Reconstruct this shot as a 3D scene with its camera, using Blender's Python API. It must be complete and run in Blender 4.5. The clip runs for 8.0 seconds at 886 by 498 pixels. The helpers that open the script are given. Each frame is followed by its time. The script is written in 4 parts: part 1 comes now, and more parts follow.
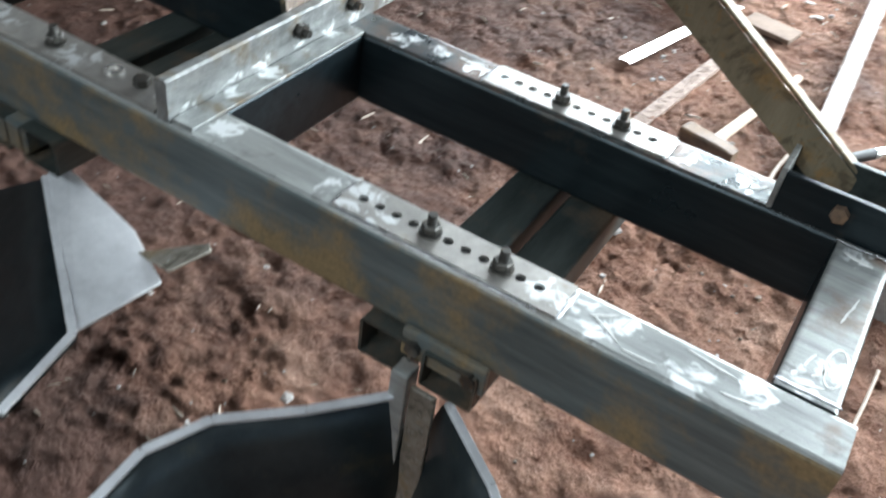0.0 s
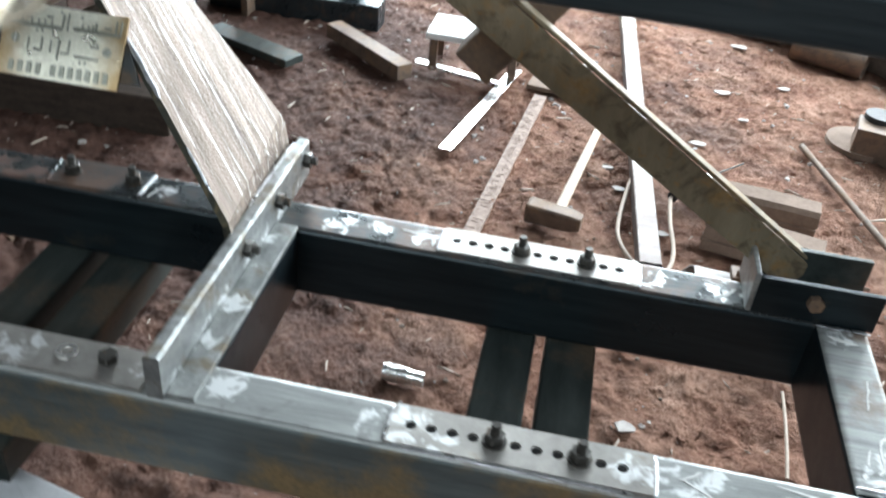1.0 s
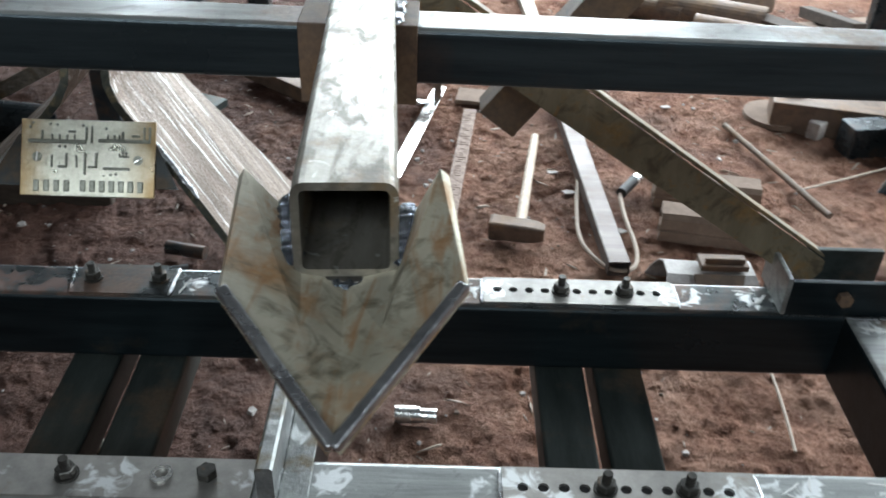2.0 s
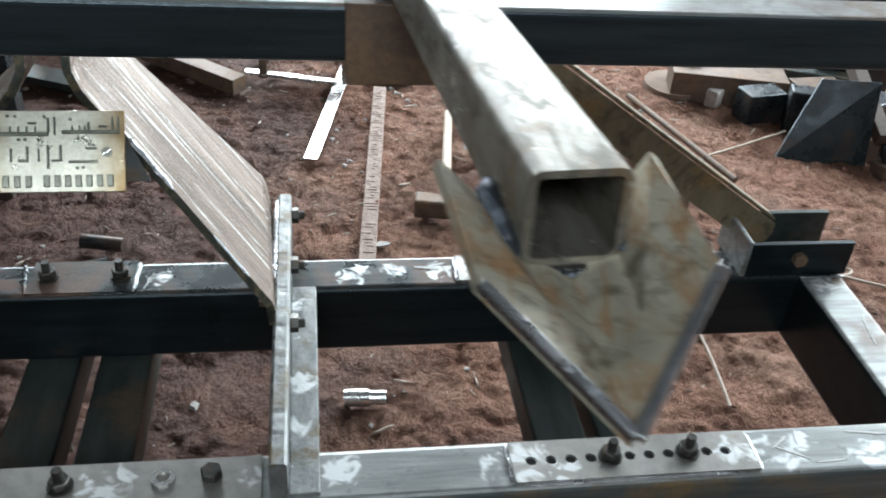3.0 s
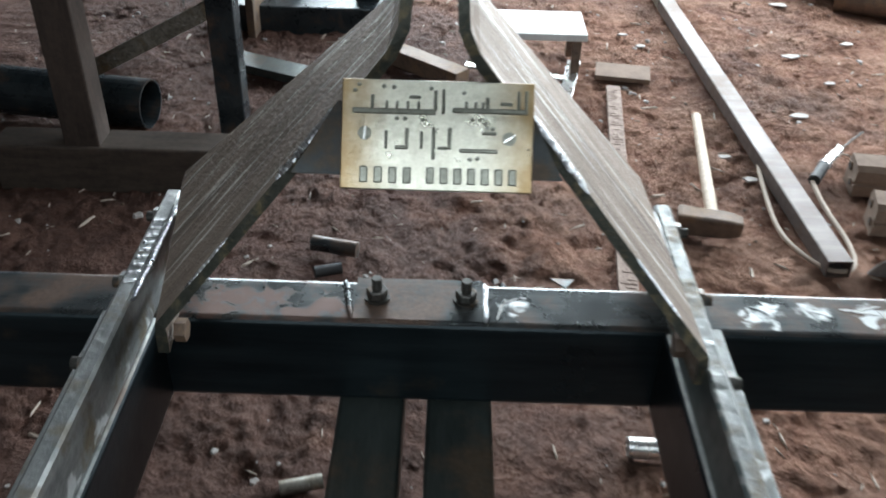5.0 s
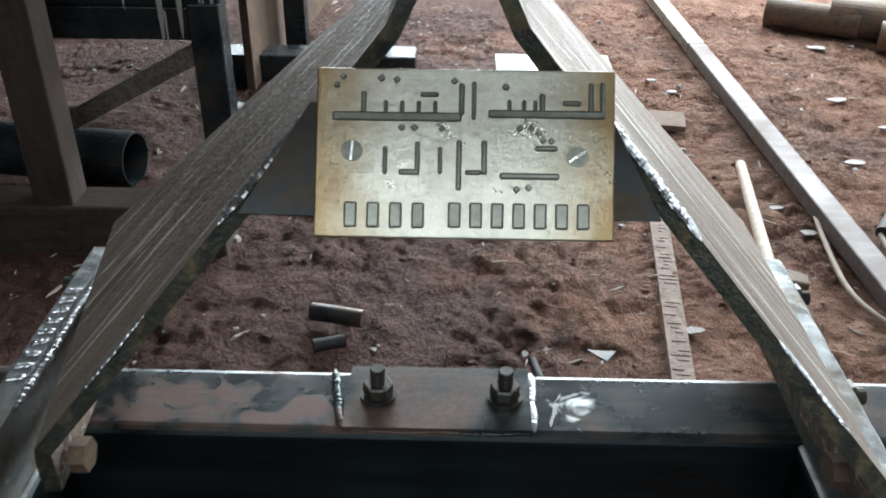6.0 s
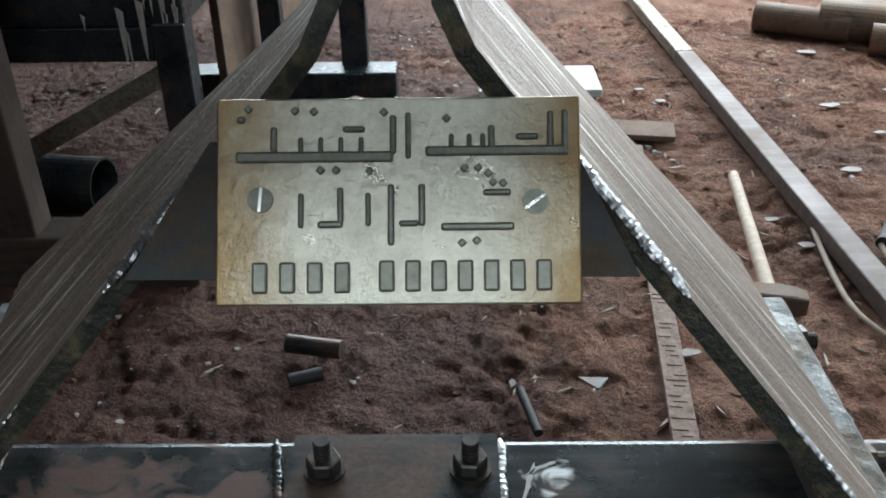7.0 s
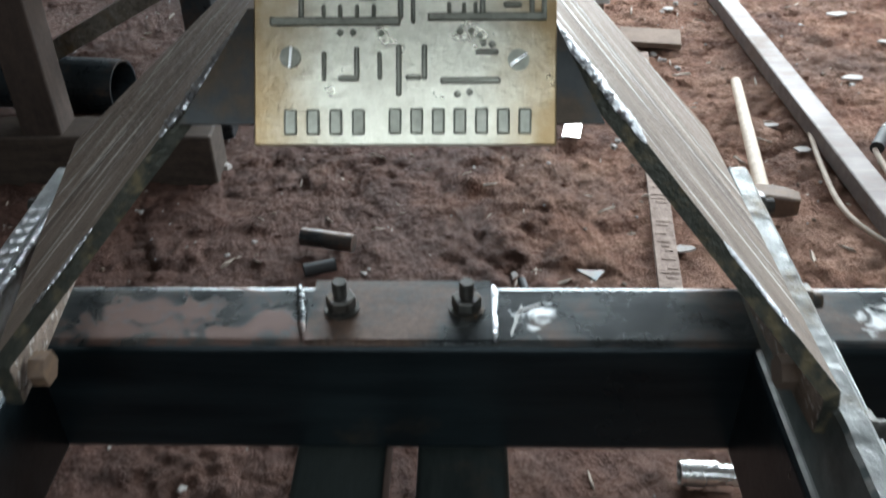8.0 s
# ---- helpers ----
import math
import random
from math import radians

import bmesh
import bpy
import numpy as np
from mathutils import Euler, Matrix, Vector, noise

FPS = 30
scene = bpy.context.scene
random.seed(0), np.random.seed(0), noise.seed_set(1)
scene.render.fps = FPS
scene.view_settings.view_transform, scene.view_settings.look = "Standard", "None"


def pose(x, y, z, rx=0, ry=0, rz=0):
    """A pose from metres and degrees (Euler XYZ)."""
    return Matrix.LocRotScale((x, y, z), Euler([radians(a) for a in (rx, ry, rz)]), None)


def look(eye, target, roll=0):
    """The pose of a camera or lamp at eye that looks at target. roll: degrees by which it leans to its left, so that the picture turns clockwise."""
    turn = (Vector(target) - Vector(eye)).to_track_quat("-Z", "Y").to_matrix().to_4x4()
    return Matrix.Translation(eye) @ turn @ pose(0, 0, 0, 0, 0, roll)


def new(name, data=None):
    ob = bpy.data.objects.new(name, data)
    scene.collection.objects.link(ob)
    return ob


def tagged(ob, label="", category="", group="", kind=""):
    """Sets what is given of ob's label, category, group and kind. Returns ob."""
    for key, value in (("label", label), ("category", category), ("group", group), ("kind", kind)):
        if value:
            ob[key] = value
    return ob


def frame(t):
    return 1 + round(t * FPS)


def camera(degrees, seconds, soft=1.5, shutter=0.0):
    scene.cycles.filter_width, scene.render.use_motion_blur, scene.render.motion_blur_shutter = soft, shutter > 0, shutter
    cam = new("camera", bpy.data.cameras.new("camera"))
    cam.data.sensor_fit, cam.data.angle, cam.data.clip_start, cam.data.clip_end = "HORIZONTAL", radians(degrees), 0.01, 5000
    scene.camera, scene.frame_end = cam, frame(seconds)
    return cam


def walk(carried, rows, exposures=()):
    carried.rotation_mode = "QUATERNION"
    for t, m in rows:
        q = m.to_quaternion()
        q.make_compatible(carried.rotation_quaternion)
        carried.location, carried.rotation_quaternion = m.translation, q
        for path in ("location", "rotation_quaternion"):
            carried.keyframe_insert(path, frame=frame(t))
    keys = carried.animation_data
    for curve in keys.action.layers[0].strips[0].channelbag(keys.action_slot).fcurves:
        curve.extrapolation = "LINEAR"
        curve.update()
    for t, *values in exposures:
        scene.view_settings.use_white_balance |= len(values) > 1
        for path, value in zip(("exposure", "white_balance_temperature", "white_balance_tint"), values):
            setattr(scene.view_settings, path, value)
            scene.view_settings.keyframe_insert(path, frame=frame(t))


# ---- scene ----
cam = camera(52.2, 8.0, 1.8, 0.4)
PATH = [
    (0, (1.055, -0.74, 1.357), (0.393, 0.639, 0.068), 9.8),
    (0.5, (0.859, -0.718, 1.391), (0.451, 0.815, 0.174), 9.5),
    (1, (0.693, -0.732, 1.444), (0.481, 0.897, 0.304), 6.1),
    (1.2, (0.629, -0.714, 1.465), (0.431, 0.942, 0.363), 4.5),
    (2.3, (0.433, -0.741, 1.522), (0.570, 0.897, 0.383), 2.2),
    (2.5, (0.407, -0.754, 1.526), (0.622, 0.874, 0.385), 2.9),
    (3, (0.332, -0.708, 1.506), (0.611, 0.899, 0.347), 4.5),
    (3.5, (0.243, -0.613, 1.501), (0.469, 0.989, 0.326), 4.2),
    (4, (0.17, -0.577, 1.506), (0.347, 1.025, 0.323), 3.4),
    (4.5, (0.074, -0.548, 1.456), (0.157, 1.044, 0.248), 2.4),
    (5, (0.022, -0.418, 1.323), (0.022, 1.213, 0.165), 1.8),
    (5.2, (0.005, -0.346, 1.263), (-0.010, 1.313, 0.147), 1.4),
    (6.3, (0.020, -0.128, 1.145), (-0.010, 1.584, 0.111), 0.0),
    (6.5, (0.031, -0.103, 1.136), (0.006, 1.613, 0.109), -0.4),
    (7, (0.04, -0.072, 1.131), (0.016, 1.648, 0.111), -0.9),
    (7.5, (0.041, -0.092, 1.134), (0.0, 1.603, 0.072), -1.7),
    (8, (0.048, -0.174, 1.147), (0.001, 1.445, -0.026), -0.9),
]
walk(cam, [(t, look(eye, target, roll)) for t, eye, target, roll in PATH], [(0, 1.1), (0.6, 0.98), (1.2, 0.7), (2.3, 0.25), (3.0, 0.45), (3.5, 0.3), (5, 0.35), (6.3, 0.25), (6.6, 0.15), (7.0, -0.25), (7.6, -0.05), (8, 0.3)])

# ---- world, sun and daylight ----
world = bpy.data.worlds.new("sky")
scene.world = world
world.use_nodes = True
wn = world.node_tree
sky = wn.nodes.new("ShaderNodeTexSky")
sky.sky_type = "NISHITA"
sky.sun_disc = False
sky.sun_elevation = radians(38)
sky.sun_rotation = radians(25)
wn.links.new(sky.outputs["Color"], wn.nodes["Background"].inputs["Color"])
wn.nodes["Background"].inputs["Strength"].default_value = 0.045


def daylight(name, x, y, z, target, w, h, watts, tint):
    data = bpy.data.lights.new(name, "AREA")
    data.shape, data.size, data.size_y, data.energy, data.color = "RECTANGLE", w, h, watts, tint
    ob = new(name, data)
    ob.matrix_world = look((x, y, z), target)
    return ob


DAY = (0.82, 0.93, 1.0)
daylight("daylight_far_opening", 0.8, 5.6, 1.95, (0.4, 0.6, 0.4), 5.2, 1.7, 480, DAY)
daylight("daylight_side_opening", 4.6, 2.6, 2.2, (0.9, 1.4, 0.2), 3.0, 1.9, 230, DAY)
daylight("daylight_roof_gap", -0.1, -2.65, 3.3, (0.0, 0.31, 0.93), 2.6, 0.9, 56, DAY)

# ---- materials ----


def material(name):
    m = bpy.data.materials.new(name)
    m.use_nodes = True
    return m, m.node_tree, m.node_tree.nodes["Principled BSDF"]


def coords(nt, scale=(1, 1, 1), kind="Object"):
    tc = nt.nodes.new("ShaderNodeTexCoord")
    mp = nt.nodes.new("ShaderNodeMapping")
    mp.inputs["Scale"].default_value = scale
    nt.links.new(tc.outputs[kind], mp.inputs["Vector"])
    return mp.outputs["Vector"]


def noise_tex(nt, vec, scale, detail=6, rough=0.6):
    n = nt.nodes.new("ShaderNodeTexNoise")
    n.inputs["Scale"].default_value = scale
    n.inputs["Detail"].default_value = detail
    n.inputs["Roughness"].default_value = rough
    nt.links.new(vec, n.inputs["Vector"])
    return n.outputs["Fac"]


def ramp(nt, fac, stops):
    r = nt.nodes.new("ShaderNodeValToRGB")
    while len(r.color_ramp.elements) < len(stops):
        r.color_ramp.elements.new(0.5)
    for e, (p, c) in zip(r.color_ramp.elements, stops):
        e.position = p
        e.color = (*c, 1) if len(c) == 3 else c
    nt.links.new(fac, r.inputs["Fac"])
    return r.outputs["Color"]


def grey(v):
    return (v, v, v)


def mix(nt, fac, a, b):
    m = nt.nodes.new("ShaderNodeMix")
    m.data_type = "RGBA"
    nt.links.new(fac, m.inputs[0])
    for value, socket in ((a, m.inputs[6]), (b, m.inputs[7])):
        if isinstance(value, tuple):
            socket.default_value = (*value, 1)
        else:
            nt.links.new(value, socket)
    return m.outputs[2]


def bump(nt, bsdf, height, strength, distance=0.002):
    b = nt.nodes.new("ShaderNodeBump")
    b.inputs["Strength"].default_value = strength
    b.inputs["Distance"].default_value = distance
    nt.links.new(height, b.inputs["Height"])
    nt.links.new(b.outputs["Normal"], bsdf.inputs["Normal"])


def metal(name, lo, hi, rust=None, amount=0.62, metallic=0.85, rough=(0.3, 0.55), grain=(8, 60, 60), patch=7.0, bump_by=0.25, depth=0.001):
    """Worked steel: streaky grain, cloudy tone, and rust where the large noise is high."""
    m, nt, b = material(name)
    vec = coords(nt)
    cloud = noise_tex(nt, vec, patch, 5, 0.65)
    streak = noise_tex(nt, coords(nt, grain), 1.0, 6, 0.7)
    fine = noise_tex(nt, vec, 160, 4, 0.7)
    tone = ramp(nt, streak, [(0.3, lo), (0.7, hi)])
    if rust:
        spots = ramp(nt, cloud, [(amount - 0.06, grey(0)), (amount + 0.08, grey(1))])
        brown = ramp(nt, fine, [(0.3, tuple(c * 0.6 for c in rust)), (0.7, rust)])
        tone = mix(nt, spots, tone, brown)
        dull = mix(nt, spots, grey(metallic), grey(metallic * 0.35))
        nt.links.new(dull, b.inputs["Metallic"])
    else:
        b.inputs["Metallic"].default_value = metallic
    nt.links.new(tone, b.inputs["Base Color"])
    nt.links.new(ramp(nt, cloud, [(0.3, grey(rough[0])), (0.7, grey(rough[1]))]), b.inputs["Roughness"])
    both = nt.nodes.new("ShaderNodeMath")
    both.operation = "ADD"
    nt.links.new(streak, both.inputs[0])
    nt.links.new(fine, both.inputs[1])
    bump(nt, b, both.outputs[0], bump_by, depth)
    return m


def dirt(name):
    """Trodden red earth: pale dusty crust over darker crumbs; oil stain and painted shade darken it towards the bench.
    """
    m, nt, b = material(name)
    vec = coords(nt)
    big = noise_tex(nt, vec, 1.3, 5, 0.65)
    mid = noise_tex(nt, vec, 7, 9, 0.7)
    patchy = noise_tex(nt, vec, 3.2, 5, 0.6)
    fine = noise_tex(nt, vec, 85, 5, 0.7)
    a = ramp(nt, mid, [(0.3, (0.09, 0.034, 0.021)), (0.44, (0.22, 0.098, 0.062)), (0.57, (0.34, 0.175, 0.118)), (0.74, (0.52, 0.33, 0.25))])
    c = ramp(nt, fine, [(0.34, (0.10, 0.044, 0.028)), (0.66, (0.40, 0.235, 0.165))])
    part_of = nt.nodes.new("ShaderNodeValue")
    part_of.outputs[0].default_value = 0.2
    tone = mix(nt, part_of.outputs[0], a, c)
    tone = mix(nt, ramp(nt, patchy, [(0.46, grey(0)), (0.64, grey(0.45))]), tone, (0.46, 0.285, 0.205))
    # darker towards low x: oil stain and that side's shade in one mask
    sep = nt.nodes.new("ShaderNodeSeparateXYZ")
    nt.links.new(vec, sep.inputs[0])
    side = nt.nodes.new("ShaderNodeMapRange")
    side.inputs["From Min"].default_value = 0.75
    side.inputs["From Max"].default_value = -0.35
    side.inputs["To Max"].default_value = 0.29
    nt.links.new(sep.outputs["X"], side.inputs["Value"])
    soak_shade = nt.nodes.new("ShaderNodeMath")
    soak_shade.operation = "ADD"
    nt.links.new(big, soak_shade.inputs[0])
    nt.links.new(side.outputs[0], soak_shade.inputs[1])
    dark = ramp(nt, soak_shade.outputs[0], [(0.50, grey(0)), (0.70, grey(0.85))])
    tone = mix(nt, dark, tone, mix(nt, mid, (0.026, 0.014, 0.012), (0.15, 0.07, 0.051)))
    nt.links.new(tone, b.inputs["Base Color"])
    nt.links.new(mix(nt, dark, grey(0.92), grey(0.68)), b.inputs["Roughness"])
    b.inputs["Specular IOR Level"].default_value = 0.25
    total = nt.nodes.new("ShaderNodeMath")
    total.operation = "MULTIPLY_ADD"
    nt.links.new(fine, total.inputs[0])
    total.inputs[1].default_value = 0.34
    nt.links.new(mid, total.inputs[2])
    flaky = noise_tex(nt, vec, 17, 7, 0.68)
    clods = ramp(nt, flaky, [(0.36, grey(0.55)), (0.44, grey(0.75)), (0.485, grey(0)), (0.53, grey(0.8)), (0.62, grey(1))])
    crust = nt.nodes.new("ShaderNodeMath")
    crust.operation = "MULTIPLY_ADD"
    nt.links.new(clods, crust.inputs[0])
    crust.inputs[1].default_value = 0.16
    nt.links.new(total.outputs[0], crust.inputs[2])
    bump(nt, b, crust.outputs[0], 1.0, 0.046)
    return m


def matte(name, lo, hi, scale=20, rough=0.8, grain=(1, 1, 1), bump_by=0.3, metallic=0.0):
    m, nt, b = material(name)
    n = noise_tex(nt, coords(nt, grain), scale, 7, 0.65)
    n2 = noise_tex(nt, coords(nt), scale * 7, 4, 0.6)
    half = nt.nodes.new("ShaderNodeValue")
    half.outputs[0].default_value = 0.35
    tone = mix(nt, half.outputs[0], ramp(nt, n, [(0.3, lo), (0.7, hi)]), ramp(nt, n2, [(0.3, lo), (0.7, hi)]))
    nt.links.new(tone, b.inputs["Base Color"])
    b.inputs["Roughness"].default_value = rough
    b.inputs["Metallic"].default_value = metallic
    bump(nt, b, n, bump_by, 0.003)
    return m


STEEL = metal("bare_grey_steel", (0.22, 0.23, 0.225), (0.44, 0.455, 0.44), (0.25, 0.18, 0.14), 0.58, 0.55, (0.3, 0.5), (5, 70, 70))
# mill scale for side faces, darkened to hold their shade as well
SCALE_SHADE = metal("blue_black_scale_and_shade", (0.006, 0.011, 0.014), (0.02, 0.031, 0.036), (0.06, 0.04, 0.022), 0.68, 0.55, (0.25, 0.45), (4, 50, 50), 5)
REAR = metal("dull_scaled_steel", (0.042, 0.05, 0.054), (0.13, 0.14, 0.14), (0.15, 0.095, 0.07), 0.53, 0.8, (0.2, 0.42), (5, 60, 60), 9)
SCALE_WORN_SHADE = metal("worn_scale_and_shade", (0.06, 0.078, 0.08), (0.155, 0.18, 0.178), (0.25, 0.18, 0.095), 0.53, 0.35, (0.3, 0.5), (4, 50, 50), 5)
BEAM = metal("blue_grey_beam_and_shade", (0.022, 0.032, 0.038), (0.06, 0.078, 0.085), (0.075, 0.045, 0.034), 0.6, 0.55, (0.22, 0.4), (4, 60, 60), 3)
CUT = metal("flame_cut_edge", (0.035, 0.04, 0.034), (0.10, 0.10, 0.08), (0.20, 0.16, 0.09), 0.56, 0.55, (0.35, 0.6), (60, 60, 60), 55, 0.8, 0.002)
DARK = metal("dark_scale_steel", (0.026, 0.034, 0.032), (0.07, 0.083, 0.078), (0.11, 0.08, 0.055), 0.57, 0.5, (0.35, 0.55), (30, 5, 30))
PLATE = metal("ground_plate_steel", (0.30, 0.29, 0.27), (0.46, 0.44, 0.41), (0.34, 0.27, 0.18), 0.66, 0.8, (0.32, 0.5), (30, 30, 30), 12)
CROSS = metal("bright_cross_plate", (0.16, 0.17, 0.168), (0.38, 0.39, 0.38), (0.20, 0.16, 0.11), 0.58, 0.6, (0.3, 0.5), (60, 22, 60), 16, 0.8)
FLAT = metal("streaked_flat_steel", (0.10, 0.068, 0.05), (0.38, 0.295, 0.235), None, 0.7, 0.35, (0.42, 0.62), (2.5, 60, 60), 8, 1.0, 0.003)
GUSSET = metal("heat_tinted_plate", (0.016, 0.02, 0.022), (0.05, 0.055, 0.055), (0.10, 0.065, 0.035), 0.5, 0.3, (0.4, 0.6), (30, 8, 30), 18)
WELD = metal("weld_metal", (0.33, 0.34, 0.35), (0.66, 0.67, 0.68), None, 0.7, 0.95, (0.22, 0.4), (70, 70, 70), 40, 0.6)
# relief brass, darker than its plate: outline shade and dirt are in the tone
RELIEF = metal("dull_shaded_relief_brass", (0.30, 0.31, 0.26), (0.46, 0.46, 0.39), None, 0.7, 0.7, (0.4, 0.6), (150, 150, 150), 20)
BOLT = metal("oiled_bolt_steel", (0.045, 0.043, 0.04), (0.10, 0.095, 0.085), (0.16, 0.09, 0.04), 0.62, 0.7, (0.3, 0.5), (90, 90, 90), 40)
ZINC = metal("bright_zinc", (0.6, 0.6, 0.58), (0.82, 0.82, 0.80), None, 0.7, 0.9, (0.18, 0.35), (60, 60, 60), 20)
TAN = metal("tan_rusty_tube", (0.15, 0.135, 0.11), (0.40, 0.375, 0.325), (0.24, 0.17, 0.10), 0.57, 0.7, (0.36, 0.6), (40, 5, 40), 22)
SHARE = metal("share_steel", (0.36, 0.33, 0.25), (0.58, 0.54, 0.43), (0.42, 0.23, 0.10), 0.6, 0.45, (0.34, 0.58), (20, 20, 20), 14)
RUST = metal("rusty_brown_steel", (0.10, 0.07, 0.052), (0.20, 0.14, 0.105), (0.22, 0.135, 0.08), 0.55, 0.3, (0.5, 0.75), (20, 20, 20), 10)
OCHRE = metal("ochre_rust_angle", (0.17, 0.135, 0.085), (0.30, 0.245, 0.165), (0.33, 0.20, 0.08), 0.57, 0.35, (0.45, 0.7), (25, 25, 6), 14)
WING = metal("mouldboard_steel", (0.018, 0.026, 0.03), (0.055, 0.068, 0.072), (0.10, 0.09, 0.055), 0.6, 0.6, (0.3, 0.5), (8, 8, 8), 5)
PALE = metal("scoured_steel_and_edge_gleam", (0.50, 0.51, 0.53), (0.74, 0.75, 0.77), None, 0.7, 0.3, (0.4, 0.6), (15, 15, 15), 10)
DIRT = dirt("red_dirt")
WOOD = matte("pale_worn_wood", (0.42, 0.31, 0.22), (0.68, 0.56, 0.45), 6, 0.6, (8, 8, 1))
TIMBER = matte("dusty_timber", (0.024, 0.016, 0.012), (0.085, 0.06, 0.044), 8, 0.8, (1, 6, 6))
DUST = matte("dirt_coated_strip", (0.10, 0.055, 0.04), (0.46, 0.35, 0.29), 45, 0.85)
GREYTUBE = metal("dull_grey_brown_tube", (0.09, 0.072, 0.066), (0.19, 0.16, 0.148), (0.16, 0.11, 0.085), 0.58, 0.4, (0.4, 0.65), (3, 40, 40), 6)
BRICK = matte("dusty_brick", (0.14, 0.095, 0.07), (0.26, 0.185, 0.14), 14, 0.9)
PAINT = matte("chalky_white_paint", (0.55, 0.55, 0.53), (0.78, 0.78, 0.76), 9, 0.6)
TABLE = metal("table_dark_steel", (0.012, 0.018, 0.022), (0.05, 0.06, 0.065), (0.08, 0.05, 0.035), 0.6, 0.5, (0.15, 0.5), (10, 10, 10), 12, 0.9)
CABLE = matte("dusty_cable", (0.36, 0.28, 0.22), (0.55, 0.45, 0.37), 30, 0.7)
BLACK = matte("black_rubber_and_hole_shade", (0.015, 0.015, 0.016), (0.035, 0.035, 0.035), 20, 0.6)
SHEET = matte("dark_roof_sheet", (0.025, 0.025, 0.027), (0.06, 0.06, 0.062), 3, 0.7)
GRIMY = matte("grimy_pale_sheet", (0.22, 0.19, 0.17), (0.50, 0.47, 0.45), 14, 0.6)
DARKWOOD = matte("dark_stained_timber", (0.022, 0.015, 0.012), (0.075, 0.05, 0.038), 9, 0.8, (6, 6, 1))
PLASTER = matte("dark_unseen_wall", (0.045, 0.04, 0.036), (0.10, 0.088, 0.08), 2.5, 0.9)
PEBBLE = matte("pale_scraps", (0.22, 0.185, 0.165), (0.52, 0.48, 0.45), 30, 0.7)

# bright re-ground smears round the welds
spots = [(0.885, 0.0, 0.028), (0.905, -0.01, 0.03), (0.93, 0.01, 0.02), (0.535, 0.0, 0.022), (0.52, 0.388 - 0.005, 0.026), (0.865, 0.388, 0.024), (0.96, 0.388, 0.026), (0.39, 0.388 - 0.012, 0.03), (0.45, 0.388 + 0.01, 0.025),
         (0.105, 0.388 - 0.004, 0.022), (0.09, 0.005, 0.022), (1.08, 0.012, 0.03), (1.12, 0.055, 0.026), (1.14, 0.1, 0.022), (1.12, 0.33, 0.022), (1.02, -0.015, 0.03), (0.0, 0.005, 0.02), (0.36, 0.005, 0.024), (1.0, 0.388 + 0.01, 0.02)]


def smear(mat, places, colour=(0.76, 0.78, 0.78), rough=0.45):
    nt = mat.node_tree
    b = nt.nodes["Principled BSDF"]
    vec = coords(nt)
    total = None
    for x, y, r in places:
        d = nt.nodes.new("ShaderNodeVectorMath")
        d.operation = "DISTANCE"
        nt.links.new(vec, d.inputs[0])
        d.inputs[1].default_value = (x, y, 0.677)
        m = nt.nodes.new("ShaderNodeMapRange")
        m.inputs["From Min"].default_value = r * 1.7
        m.inputs["From Max"].default_value = r * 0.5
        nt.links.new(d.outputs["Value"], m.inputs["Value"])
        if total is None:
            total = m.outputs[0]
        else:
            top = nt.nodes.new("ShaderNodeMath")
            top.operation = "MAXIMUM"
            nt.links.new(total, top.inputs[0])
            nt.links.new(m.outputs[0], top.inputs[1])
            total = top.outputs[0]
    n = nt.nodes.new("ShaderNodeTexNoise")
    n.inputs["Scale"].default_value = 34
    n.inputs["Detail"].default_value = 6
    n.inputs["Distortion"].default_value = 1.2
    nt.links.new(vec, n.inputs["Vector"])
    add = nt.nodes.new("ShaderNodeMath")
    add.operation = "MULTIPLY_ADD"
    nt.links.new(total, add.inputs[0])
    add.inputs[1].default_value = 0.34
    nt.links.new(n.outputs["Fac"], add.inputs[2])
    mask = ramp(nt, add.outputs[0], [(0.75, grey(0)), (0.86, grey(0.9))])
    old = b.inputs["Base Color"].links[0].from_socket
    nt.links.new(mix(nt, mask, old, colour), b.inputs["Base Color"])
    old = b.inputs["Roughness"].links[0].from_socket
    nt.links.new(mix(nt, mask, old, grey(rough)), b.inputs["Roughness"])


def overlay(mat, grain, scale, lo, hi, tone, rough, most=1.0, warp=0.6):
    """A second surface (scale, scratches, stains) where a stretched noise runs high."""
    nt = mat.node_tree
    b = nt.nodes["Principled BSDF"]
    n = nt.nodes.new("ShaderNodeTexNoise")
    n.inputs["Scale"].default_value = scale
    n.inputs["Detail"].default_value = 6
    n.inputs["Roughness"].default_value = 0.62
    n.inputs["Distortion"].default_value = warp
    nt.links.new(coords(nt, grain), n.inputs["Vector"])
    mask = ramp(nt, n.outputs["Fac"], [(lo, grey(0)), (hi, grey(most))])
    old = b.inputs["Base Color"].links[0].from_socket
    nt.links.new(mix(nt, mask, old, tone), b.inputs["Base Color"])
    old = b.inputs["Roughness"].links[0].from_socket
    nt.links.new(mix(nt, mask, old, grey(rough)), b.inputs["Roughness"])


